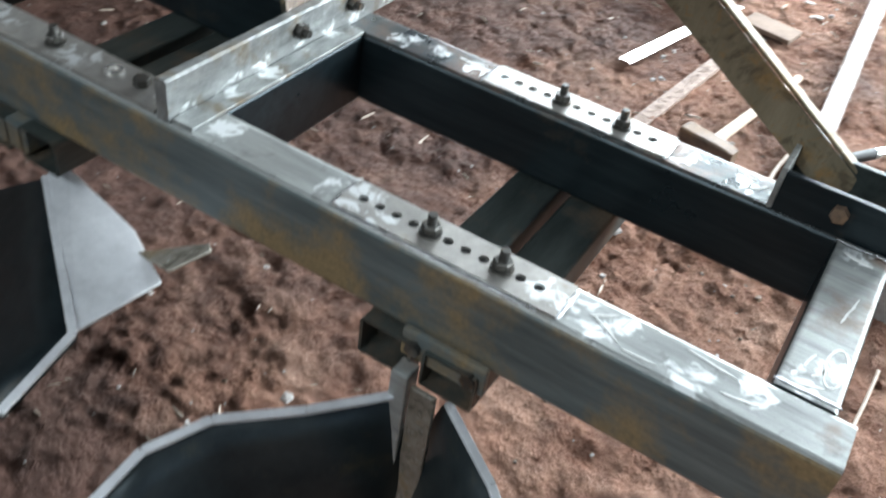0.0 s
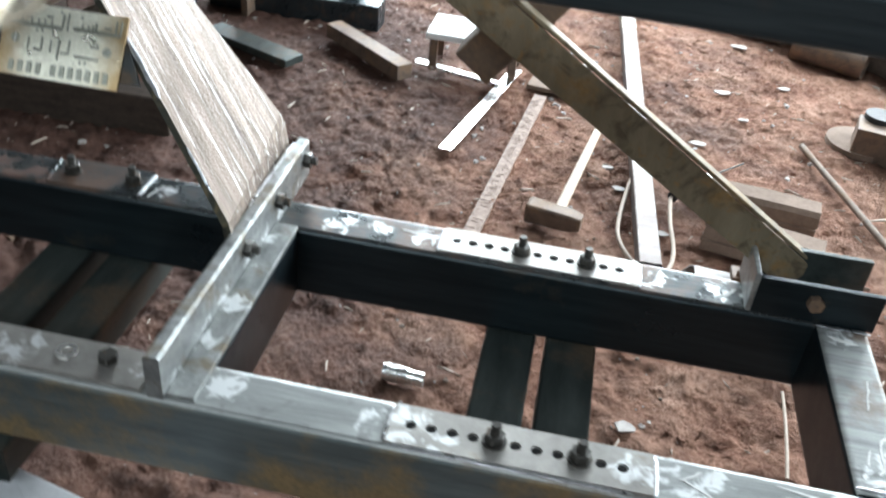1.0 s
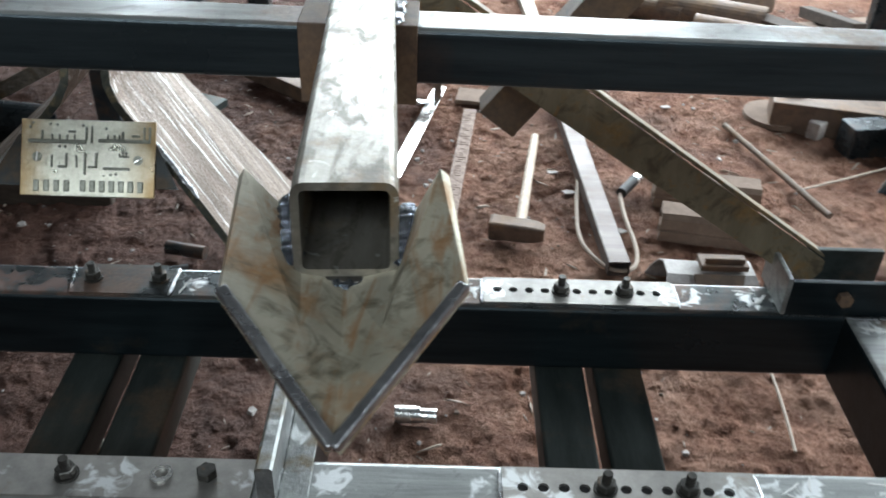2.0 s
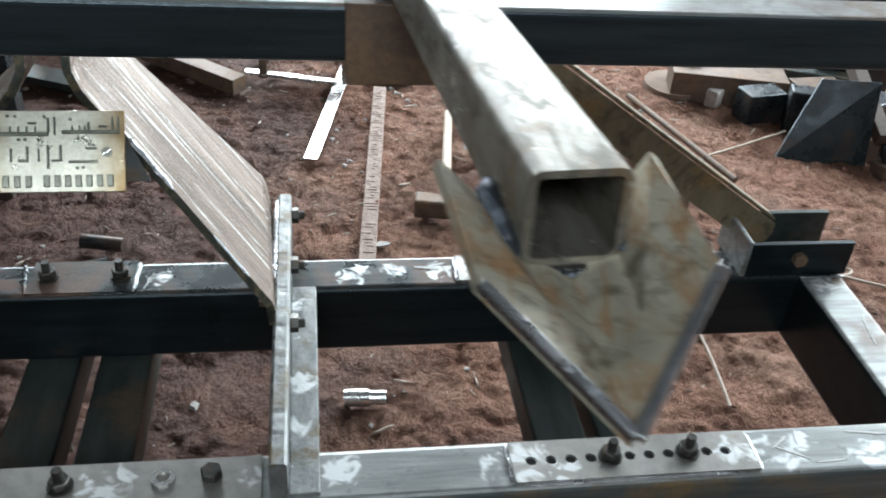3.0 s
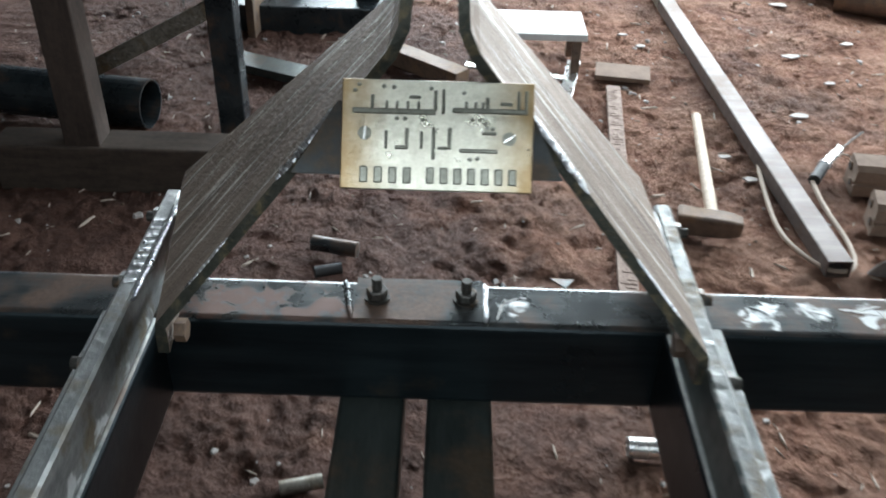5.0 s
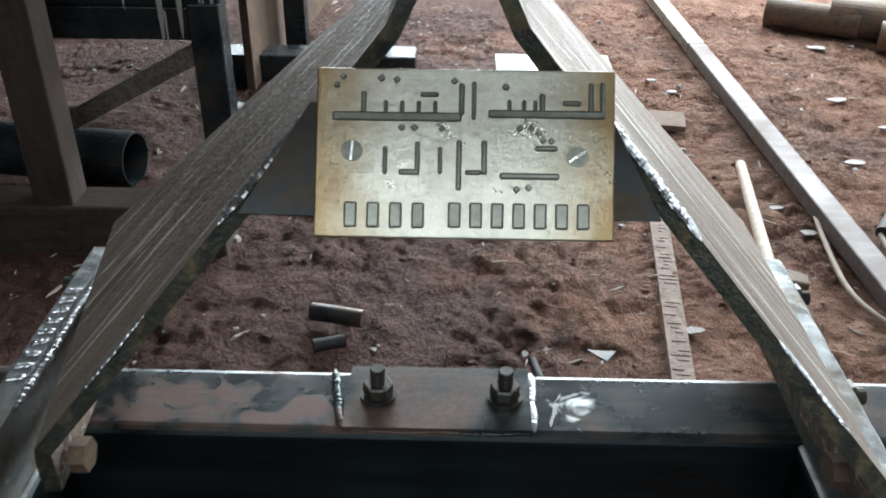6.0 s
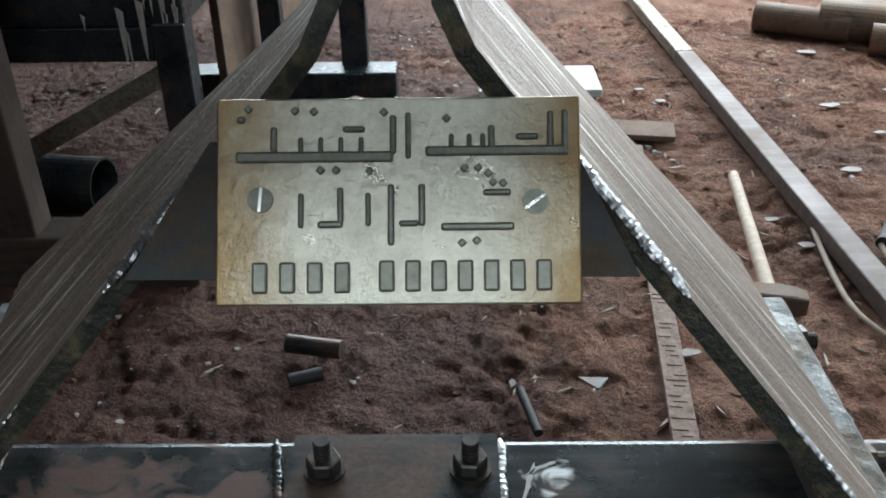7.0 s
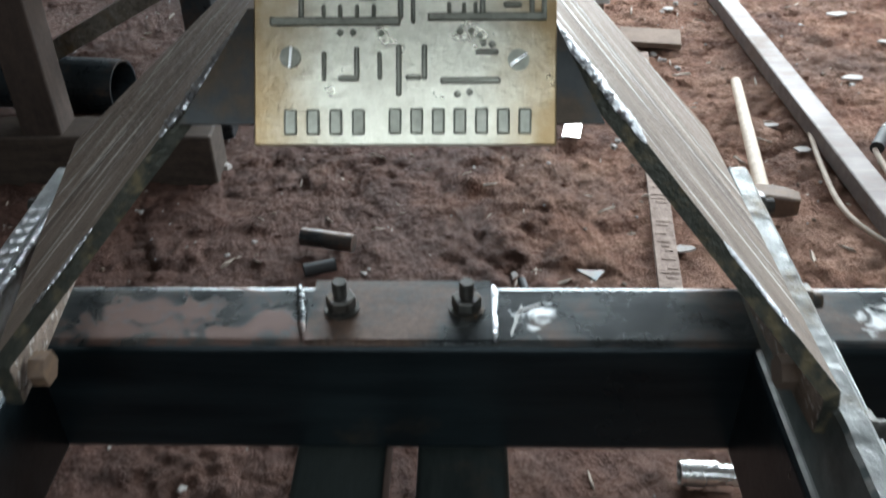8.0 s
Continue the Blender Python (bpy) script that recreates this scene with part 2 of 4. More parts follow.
overlay(FLAT, (1.2, 28, 28), 1.0, 0.48, 0.62, (0.07, 0.052, 0.04), 0.6, 0.6, 0.2)
overlay(FLAT, (5, 150, 150), 1.0, 0.57, 0.64, (0.80, 0.77, 0.72), 0.28, 0.9, 0.3)
overlay(SHARE, (1, 1, 1), 42, 0.52, 0.66, (0.13, 0.115, 0.075), 0.5, 0.8, 1.5)
overlay(SHARE, (3, 0.6, 1), 26, 0.52, 0.63, (0.36, 0.18, 0.07), 0.65, 0.75, 0.8)
overlay(SHARE, (1, 1, 1), 90, 0.60, 0.70, (0.50, 0.48, 0.40), 0.45, 0.6, 1.0)
overlay(TAN, (3, 1, 3), 26, 0.52, 0.62, (0.13, 0.115, 0.09), 0.6, 0.75, 1.0)
overlay(TAN, (1, 1, 1), 70, 0.62, 0.68, (0.62, 0.62, 0.58), 0.3, 0.8, 1.0)
overlay(OCHRE, (1, 1, 1), 24, 0.52, 0.64, (0.09, 0.065, 0.04), 0.6, 0.7, 1.2)
overlay(OCHRE, (1, 1, 1), 60, 0.58, 0.68, (0.34, 0.18, 0.06), 0.75, 0.6, 1.0)
overlay(RUST, (1, 1, 1), 18, 0.55, 0.66, (0.06, 0.045, 0.038), 0.6, 0.6, 1.0)
overlay(STEEL, (1, 1, 1), 16, 0.58, 0.68, (0.12, 0.12, 0.115), 0.5, 0.55, 1.5)

smear(STEEL, [p for p in spots if p[1] < 0.36])
smear(REAR, [p for p in spots if p[1] >= 0.36])
smear(REAR, [(-0.255, 0.37, 0.03), (-0.21, 0.368, 0.045), (-0.16, 0.372, 0.045), (-0.115, 0.375, 0.035), (-0.09, 0.352, 0.02)], (0.14, 0.088, 0.074), 0.55)
smear(PLATE, [(0.57, 0.0, 0.03), (0.85, 0.0, 0.03), (0.555, 0.388, 0.03), (0.83, 0.388, 0.03), (0.09, 0.0, 0.035), (-0.06, 0.0, 0.03), (0.25, 0.0, 0.02), (0.62, -0.02, 0.02)])
smear(CROSS, [(0.28 + 0.012 * (i % 3), 0.0 + 0.075 * i, 0.024) for i in range(7)] + [(-0.31 + 0.012 * (i % 3), 0.02 + 0.08 * i, 0.024) for i in range(7)])

# ---- mesh helpers ----


def part(name, bm, mat, parent=None, label="", smooth=False):
    me = bpy.data.meshes.new(name)
    bmesh.ops.recalc_face_normals(bm, faces=bm.faces)
    bm.to_mesh(me)
    bm.free()
    me.materials.append(mat)
    if smooth:
        me.shade_smooth()
    ob = new(name, me)
    if parent:
        ob.parent = parent
    if label:
        tagged(ob, label)
    return ob


def shaded_sides(ob, side, lower=0.7):
    """Side faces get dark scale, the bare top keeps the first material; side shade and top light are in these tones."""
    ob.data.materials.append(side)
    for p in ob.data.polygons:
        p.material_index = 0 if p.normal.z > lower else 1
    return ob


def thing(name, label, category, group="", kind=""):
    return tagged(new(name), label, category, group, kind)


def bevel(bm, w, seg=2):
    bmesh.ops.bevel(bm, geom=[e for e in bm.edges if len(e.link_faces) == 2 and e.calc_face_angle(0) > 0.5], offset=w, segments=seg, affect="EDGES", profile=0.5)


def box(x0, x1, y0, y1, z0, z1, w=0.002, m=None, seg=2):
    bm = bmesh.new()
    bmesh.ops.create_cube(bm, size=1)
    bm.transform(Matrix.Translation(((x0 + x1) / 2, (y0 + y1) / 2, (z0 + z1) / 2)) @ Matrix.Diagonal((x1 - x0, y1 - y0, z1 - z0, 1)))
    if w:
        bevel(bm, w, seg)
    if m:
        bm.transform(m)
    return bm


def rounded(a, b, r, n=4):
    pts = []
    for cx, cy, start in ((a - r, b - r, 0), (r - a, b - r, 90), (r - a, r - b, 180), (a - r, r - b, 270)):
        for k in range(n + 1):
            t = radians(start + 90 * k / n)
            pts.append((cx + r * math.cos(t), cy + r * math.sin(t)))
    return pts


def hollow(length, a, b, wall, r=0.008):
    """Rectangular tube along x from 0 to length, half sizes a (y) and b (z), with open ends."""
    bm = bmesh.new()
    outer, inner = rounded(a, b, r), rounded(a - wall, b - wall, max(r - wall, 0.002))
    rings = [[bm.verts.new((x, p, q)) for p, q in ring] for x, ring in ((0, outer), (length, outer), (length, inner), (0, inner))]
    n = len(outer)
    for k in range(4):
        for i in range(n):
            bm.faces.new((rings[k][i], rings[k][(i + 1) % n], rings[(k + 1) % 4][(i + 1) % n], rings[(k + 1) % 4][i]))
    return bm


def along(p, q, up=(0, 0, 1)):
    """A frame at p whose x runs to q."""
    x = (Vector(q) - Vector(p)).normalized()
    y = Vector(up).cross(x).normalized()
    m = Matrix((x, y, x.cross(y))).transposed().to_4x4()
    m.translation = p
    return m


def bar(p, q, w, h, bev=0.002, up=(0, 0, 1)):
    d = (Vector(q) - Vector(p)).length
    return box(0, d, -w / 2, w / 2, -h / 2, h / 2, bev, along(p, q, up))


def cyl(r, p, q, seg=20, r2=None, caps=True):
    bm = bmesh.new()
    d = (Vector(q) - Vector(p)).length
    bmesh.ops.create_cone(bm, cap_ends=caps, segments=seg, radius1=r, radius2=r if r2 is None else r2, depth=d)
    bm.transform(along(p, q, (0.3, 0.9, 0.31)) @ pose(d / 2, 0, 0, 0, 90, 0))
    return bm


def pipe(r, wall, p, q, seg=28):
    bm = bmesh.new()
    d = (Vector(q) - Vector(p)).length
    rings = []
    for x, rr in ((0, r), (d, r), (d, r - wall), (0, r - wall)):
        rings.append([bm.verts.new((x, rr * math.cos(2 * math.pi * i / seg), rr * math.sin(2 * math.pi * i / seg))) for i in range(seg)])
    for k in range(4):
        for i in range(seg):
            bm.faces.new((rings[k][i], rings[k][(i + 1) % seg], rings[(k + 1) % 4][(i + 1) % seg], rings[(k + 1) % 4][i]))
    bm.transform(along(p, q, (0.3, 0.9, 0.31)))
    return bm


def slab(points, normal, thick, bev=0.0015):
    """A flat plate: a polygon pushed out along its normal."""
    bm = bmesh.new()
    f = bm.faces.new([bm.verts.new(p) for p in points])
    geo = bmesh.ops.extrude_face_region(bm, geom=[f])["geom"]
    bmesh.ops.translate(bm, verts=[g for g in geo if isinstance(g, bmesh.types.BMVert)], vec=Vector(normal).normalized() * thick)
    if bev:
        bevel(bm, bev, 1)
    return bm


def join(*bms):
    out = bmesh.new()
    for b in bms:
        me = bpy.data.meshes.new("scratch")
        b.to_mesh(me)
        b.free()
        out.from_mesh(me)
        bpy.data.meshes.remove(me)
    return out


def bead(p, q, r=0.004, seed=1, lumps=None):
    """A hand-laid weld bead: one rippled, slightly wandering run."""
    rnd = random.Random(seed)
    p, q = Vector(p), Vector(q)
    m = along(p, q, (0.01, 0.02, 1))
    d = (q - p).length
    n = max(8, int(d / 0.0016))
    bm = bmesh.new()
    rings = []
    for i in range(n + 1):
        u = i / n
        x = d * u
        k = 0.8 + 0.2 * abs(math.sin(i * 0.9)) + rnd.uniform(-0.16, 0.16)
        k *= min(1.0, 0.35 + 6 * min(u, 1 - u))
        oy = r * 0.5 * noise.noise(Vector((x * 60, seed * 3.1, 0)))
        rings.append([bm.verts.new((x, oy + r * k * 1.1 * math.cos(a), r * k * 0.55 * math.sin(a))) for a in (0, 0.8, 1.57, 2.34, 3.14, 4.2, 5.2)])
    for a, b in zip(rings, rings[1:]):
        for i in range(7):
            j = (i + 1) % 7
            bm.faces.new((a[i], a[j], b[j], b[i]))
    bm.faces.new(rings[0])
    bm.faces.new(rings[-1])
    bm.transform(m)
    return bm


def grind(cx, cy, z, lx, ly, seed, turn=0.0):
    """A bare ground streak: a thin, wandering, tapering ribbon of bright metal on a face."""
    rnd = random.Random(seed)
    bm = bmesh.new()
    n = 16
    bend = rnd.uniform(-0.6, 0.6)
    left, right = [], []
    for i in range(n + 1):
        u = i / n * 2 - 1
        w = ly * (1 - u * u) ** 0.5 * rnd.uniform(0.45, 1.0) + 0.0004
        mid = ly * bend * (u * u - 0.4) + ly * 0.5 * noise.noise(Vector((u * 2, seed, 0)))
        left.append(bm.verts.new((lx * u, mid + w, 0)))
        right.append(bm.verts.new((lx * u, mid - w * rnd.uniform(0.5, 1), 0)))
    for i in range(n):
        bm.faces.new((left[i], left[i + 1], right[i + 1], right[i]))
    geo = bmesh.ops.extrude_face_region(bm, geom=bm.faces[:])["geom"]
    bmesh.ops.translate(bm, verts=[g for g in geo if isinstance(g, bmesh.types.BMVert)], vec=(0, 0, 0.0006))
    bm.transform(pose(cx, cy, z, 0, 0, turn))
    return bm


def tube_curve(name, pts, r, mat, parent=None, label=""):
    cu = bpy.data.curves.new(name, "CURVE")
    cu.dimensions, cu.bevel_depth, cu.bevel_resolution, cu.use_fill_caps = "3D", r, 3, True
    sp = cu.splines.new("NURBS")
    sp.points.add(len(pts) - 1)
    for s, p in zip(sp.points, pts):
        s.co = (*p, 1)
    sp.use_endpoint_u, sp.order_u = True, 3
    cu.materials.append(mat)
    ob = new(name, cu)
    if parent:
        ob.parent = parent
    if label:
        tagged(ob, label)
    return ob


# ---- the setting: dirt floor and open shed ----


def step(v, edge):
    v = min(1.0, max(0.0, v / edge * 0.5 + 0.5))
    return v * v * (3 - 2 * v)


def heights(x, y):
    """Trodden earth: packed plates, and crumpled clods of uneven height with creases between them."""
    v = Vector((x, y, 0))
    w = v + 0.035 * noise.noise_vector(v * 9) + 0.012 * noise.noise_vector(v * 30)
    h = 0.008 * noise.noise(v * 1.7) + 0.004 * step(noise.noise(w * 7), 0.12)
    rough = 0.65 + 0.55 * step(noise.noise(v * 3.1 + Vector((8, 3, 0))), 0.5)
    for scale, deep in ((8, 0.014), (19, 0.011), (37, 0.006)):
        gap, cells = noise.voronoi(w * scale)
        h += rough * deep * (min(1.0, (gap[1] - gap[0]) * 2.2) * 0.6 + 0.8 * noise.noise(cells[0] * 1.7))
    return h - 0.021


def ground_mesh():
    bm = bmesh.new()
    xs = [-30, -12, -5, -3] + [-1.5 + 0.0085 * i for i in range(470)] + [2.7, 3.2, 5, 12, 30]
    ys = [-30, -12, -5, -2] + [-0.6 + 0.0085 * i for i in range(510)] + [4.0, 4.8, 7, 14, 30]
    grid = [[bm.verts.new((x, y, heights(x, y) if abs(x) < 3.1 and -1.9 < y < 4.7 else -0.014)) for y in ys] for x in xs]
    for i in range(len(xs) - 1):
        for j in range(len(ys) - 1):
            bm.faces.new((grid[i][j], grid[i + 1][j], grid[i + 1][j + 1], grid[i][j + 1]))
    return bm


def litter(count, seed, lo, hi, span, flat=0.35, long=1.0):
    """Loose crumbs: small irregular wedges that rest on the dirt."""
    rnd = random.Random(seed)
    verts, faces = [], []
    for _ in range(count):
        x, y = rnd.uniform(span[0], span[1]), rnd.uniform(span[2], span[3])
        r = lo + (hi - lo) * rnd.random() ** 3
        a = rnd.uniform(0, 6.28)
        z = heights(x, y)
        k = len(verts)
        for i in range(5):
            t = a + 1.2566 * i + rnd.uniform(-0.35, 0.35)
            q = r * rnd.uniform(0.6, 1.1)
            u, w = q * math.cos(t) * long, q * math.sin(t) / long
            px_, py_ = x + u * math.cos(a) - w * math.sin(a), y + u * math.sin(a) + w * math.cos(a)
            verts.append((px_, py_, z - r * 0.25))
            verts.append((x + (px_ - x) * 0.72, y + (py_ - y) * 0.72, z + r * flat * rnd.uniform(0.5, 1.4)))
        faces.append([k + 2 * i + 1 for i in range(5)])
        for i in range(5):
            j = (i + 1) % 5
            faces.append((k + 2 * i, k + 2 * j, k + 2 * j + 1, k + 2 * i + 1))
    me = bpy.data.meshes.new("litter")
    me.from_pydata(verts, [], faces)
    return me


def crumbs(name, me, mat, label):
    me.materials.append(mat)
    return tagged(new(name, me), label, "litter", kind="stuff")


AREA = (-1.6, 2.6, -0.5, 3.9)
crumbs("dirt_clods", litter(3600, 1, 0.003, 0.015, AREA, 0.35), DIRT, "loose crumbled red-brown dirt clods")
crumbs("pale_litter", litter(800, 2, 0.003, 0.017, AREA, 0.4), PEBBLE, "pale stone chips and metal scraps scattered on dirt")
crumbs("dark_litter", litter(350, 3, 0.003, 0.014, AREA, 0.4), RUST, "rusty cinders and slag scattered on dirt")
crumbs("straw_litter", litter(800, 4, 0.005, 0.017, AREA, 0.22, 2.9), CABLE, "dry slivers of wood and straw on dirt")
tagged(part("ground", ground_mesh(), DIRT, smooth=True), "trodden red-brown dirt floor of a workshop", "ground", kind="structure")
# walls and roof stay out of view, kept dark to hold down bounce light
tagged(part("wall_west", box(-4.3, -4.1, -5, 6.6, -0.05, 3.6, 0), PLASTER), "dark plain unseen workshop wall", "wall", kind="structure")
tagged(part("wall_south", box(-4.1, 5.5, -5.2, -5, -0.05, 3.6, 0), PLASTER), "dark plain unseen wall closing the south side", "wall", kind="structure")
tagged(part("ceiling", box(-4.3, 5.7, -5.2, 6.6, 3.6, 3.68, 0), SHEET), "dark sheet metal shed roof", "ceiling", kind="structure")

# ---- the implement ----
TOP, BOT = 0.675, 0.555
Y0, Y1, HW = 0.0, 0.388, 0.0395
imp = thing("cultivator_frame", "welded dark steel toolbar frame with hitch plates and bolted bars", "farm implement")


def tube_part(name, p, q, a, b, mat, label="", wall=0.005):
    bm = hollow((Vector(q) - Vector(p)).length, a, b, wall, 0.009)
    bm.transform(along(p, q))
    return shaded_sides(part(name, bm, mat, imp, label), SCALE_WORN_SHADE if "front" in name else SCALE_SHADE)


MID = (TOP + BOT) / 2
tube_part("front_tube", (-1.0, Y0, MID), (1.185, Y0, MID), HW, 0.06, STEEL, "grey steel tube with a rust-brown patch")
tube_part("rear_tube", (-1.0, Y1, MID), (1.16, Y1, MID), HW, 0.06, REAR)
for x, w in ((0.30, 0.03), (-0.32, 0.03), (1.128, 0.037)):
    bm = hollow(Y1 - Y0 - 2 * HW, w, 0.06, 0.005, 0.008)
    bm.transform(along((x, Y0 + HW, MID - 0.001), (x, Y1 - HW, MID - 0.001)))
    shaded_sides(part("cross_tube", bm, STEEL, imp), SCALE_SHADE)


def hex_nut(cx, cy, z, r=0.0125, h=0.011):
    bm = bmesh.new()
    bmesh.ops.create_cone(bm, cap_ends=True, segments=6, radius1=r, radius2=r, depth=h)
    bevel(bm, 0.0012, 1)
    bm.transform(pose(cx, cy, z + h / 2, 0, 0, random.uniform(0, 60)))
    return bm


def threaded(cx, cy, z0, z1, r=0.0062):
    bm = bmesh.new()
    n = int((z1 - z0) / 0.0016)
    seg = 14
    rings = []
    for k in range(n + 1):
        rr = r if k % 2 else r * 0.88
        rings.append([bm.verts.new((cx + rr * math.cos(2 * math.pi * i / seg), cy + rr * math.sin(2 * math.pi * i / seg), z0 + (z1 - z0) * k / n)) for i in range(seg)])
    for a, b in zip(rings, rings[1:]):
        for i in range(seg):
            bm.faces.new((a[i], a[(i + 1) % seg], b[(i + 1) % seg], b[i]))
    bm.faces.new(rings[-1])
    return bm


def bolt_up(cx, cy, z, tall=0.028):
    b = part("bolt", threaded(cx, cy, z - 0.005, z + tall), BOLT, imp, "dark oily threaded bolt end")
    part("nut", hex_nut(cx, cy, z + 0.0025), BOLT, b)
    w = pipe(0.0145, 0.007, (cx, cy, z), (cx, cy, z + 0.0025), 20)
    part("washer", w, BOLT, b)


def hole_plate(x0, x1, cy, holes, z=TOP, th=0.005, wide=0.062):
    """A strap with a row of drilled holes: strips either side of the row and webs between the holes."""
    bm = bmesh.new()
    r, seg = 0.0068, 14
    ys = (cy - wide / 2, cy + wide / 2)
    cells = []
    if holes:
        step = holes[1] - holes[0]
        edges = [x0] + [h - step / 2 for h in holes] + [holes[-1] + step / 2, x1]
        cells = list(zip(edges[1:-2], edges[2:-1], holes))
        blanks = [(edges[0], edges[1]), (edges[-2], edges[-1])]
    else:
        blanks = [(x0, x1)]
    for a, b in blanks:
        bm.faces.new([bm.verts.new(p) for p in ((a, ys[0], z + th), (b, ys[0], z + th), (b, ys[1], z + th), (a, ys[1], z + th))])
    for a, b, h in cells:
        ring = [bm.verts.new((h + r * math.cos(2 * math.pi * (i + 0.5) / seg), cy + r * math.sin(2 * math.pi * (i + 0.5) / seg), z + th)) for i in range(seg)]
        low = [bm.verts.new((v.co.x, v.co.y, z + 0.0006)) for v in ring]
        outer = []
        for i in range(seg):
            t = 2 * math.pi * (i + 0.5) / seg
            c, s = math.cos(t), math.sin(t)
            hx, hy = (b - a) / 2, wide / 2
            k = min(hx / abs(c) if abs(c) > 1e-6 else 9, hy / abs(s) if abs(s) > 1e-6 else 9)
            outer.append([h + k * c, cy + k * s])
        corner = math.atan2(wide / 2, (b - a) / 2)
        for sx, sy, ang in ((1, 1, corner), (-1, 1, math.pi - corner), (-1, -1, math.pi + corner), (1, -1, 2 * math.pi - corner)):
            i = min(range(seg), key=lambda q: abs(2 * math.pi * (q + 0.5) / seg - ang))
            outer[i] = [h + sx * (b - a) / 2, cy + sy * wide / 2]
        outer = [bm.verts.new((u, v, z + th)) for u, v in outer]
        for i in range(seg):
            j = (i + 1) % seg
            bm.faces.new((ring[i], ring[j], outer[j], outer[i]))
            bm.faces.new((low[i], low[j], ring[j], ring[i]))
    bmesh.ops.remove_doubles(bm, verts=bm.verts, dist=2e-5)
    rim = [(x0, ys[0]), (x1, ys[0]), (x1, ys[1]), (x0, ys[1])]
    for k in range(4):
        (ax, ay), (bx, by) = rim[k], rim[(k + 1) % 4]
        bm.faces.new([bm.verts.new(p) for p in ((ax, ay, z), (bx, by, z), (bx, by, z + th), (ax, ay, z + th))])
    bmesh.ops.remove_doubles(bm, verts=bm.verts, dist=2e-5)
    return bm


HOLES_A = [0.582 + 0.0245 * i for i in range(11)]
HOLES_B = [0.567 + 0.0245 * i for i in range(11)]
plate_a = part("hole_plate", hole_plate(0.558, 0.862, Y0, HOLES_A), PLATE, imp, "pale ground strap with a row of drilled holes")
plate_b = part("hole_plate", hole_plate(0.546, 0.84, Y1, HOLES_B), PLATE, imp, "pale ground strap with a row of drilled holes")
plate_c = part("strap_plate", hole_plate(-0.08, 0.265, Y0, []), PLATE, imp)
plate_d = part("strap_plate", hole_plate(-0.076, 0.07, Y1, [], wide=0.074), REAR, imp)
# black discs that paint the shade inside the drilled holes
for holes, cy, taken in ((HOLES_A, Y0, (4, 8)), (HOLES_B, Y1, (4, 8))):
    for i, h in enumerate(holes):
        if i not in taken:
            part("hole_shade", cyl(0.0066, (h, cy, TOP + 0.0008), (h, cy, TOP + 0.0016), 14), BLACK, imp)
for cx, cy in ((HOLES_A[4], Y0), (HOLES_A[8], Y0), (HOLES_B[4], Y1), (HOLES_B[8], Y1), (-0.051, Y1), (0.05, Y1), (0.045, Y0)):
    bolt_up(cx, cy, TOP + 0.005)
part("washer", pipe(0.0135, 0.006, (0.155, Y0 + 0.004, TOP + 0.005), (0.155, Y0 + 0.004, TOP + 0.008), 22), ZINC, imp, "bright loose washer")
part("nut", hex_nut(0.209, Y0 + 0.004, TOP + 0.005, 0.0125, 0.012), BOLT, imp)

# lower bars clamped under both tubes
for x in (-0.057, 0.047, 0.671, 0.764):
    bm = hollow(0.56, 0.0385, 0.03, 0.004, 0.006)
    bm.transform(along((x, -0.06, BOT - 0.03), (x, 0.50, BOT - 0.03)))
    part("lower_bar", bm, DARK, imp)

# upright mounting straps on the cross tubes, bolted to the hitch plates
SX = -0.01


def strap_mesh(x0, x1, y0, y1, z0, z1, seed):
    """A strap on edge whose upper edge is uneven from flame cutting and grinding."""
    rnd = random.Random(seed)
    bm = bmesh.new()
    n = 64
    rings = []
    for i in range(n + 1):
        y = y0 + (y1 - y0) * i / n
        nick = -0.0006 if rnd.random() < 0.05 else 0.0
        a, b = rnd.uniform(-0.0003, 0.0003), rnd.uniform(-0.0003, 0.0003)
        rings.append([bm.verts.new(p) for p in ((x0, y, z0), (x1, y, z0), (x1 + b, y, z1 - 0.003), (x1 - 0.003, y, z1 + nick + b), (x0 + 0.003, y, z1 + nick + a), (x0 + a, y, z1 - 0.003 + a))])
    for a, b in zip(rings, rings[1:]):
        for k in range(6):
            bm.faces.new((a[k], a[(k + 1) % 6], b[(k + 1) % 6], b[k]))
    bm.faces.new(rings[0])
    bm.faces.new(rings[-1])
    return bm


# each plate: the bend line's front and back ends, then the ends of its upper edge before it turns upright
PLATES = {1: ((0.276, 0.223, 0.753), (0.252, 0.503, 0.78), (0.0935, 0.3365, 0.95), (0.088, 0.5357, 0.95)),
          -1: ((-0.252, 0.243, 0.755), (-0.286, 0.503, 0.77), (-0.076, 0.335, 0.95), (-0.076, 0.5357, 0.95))}


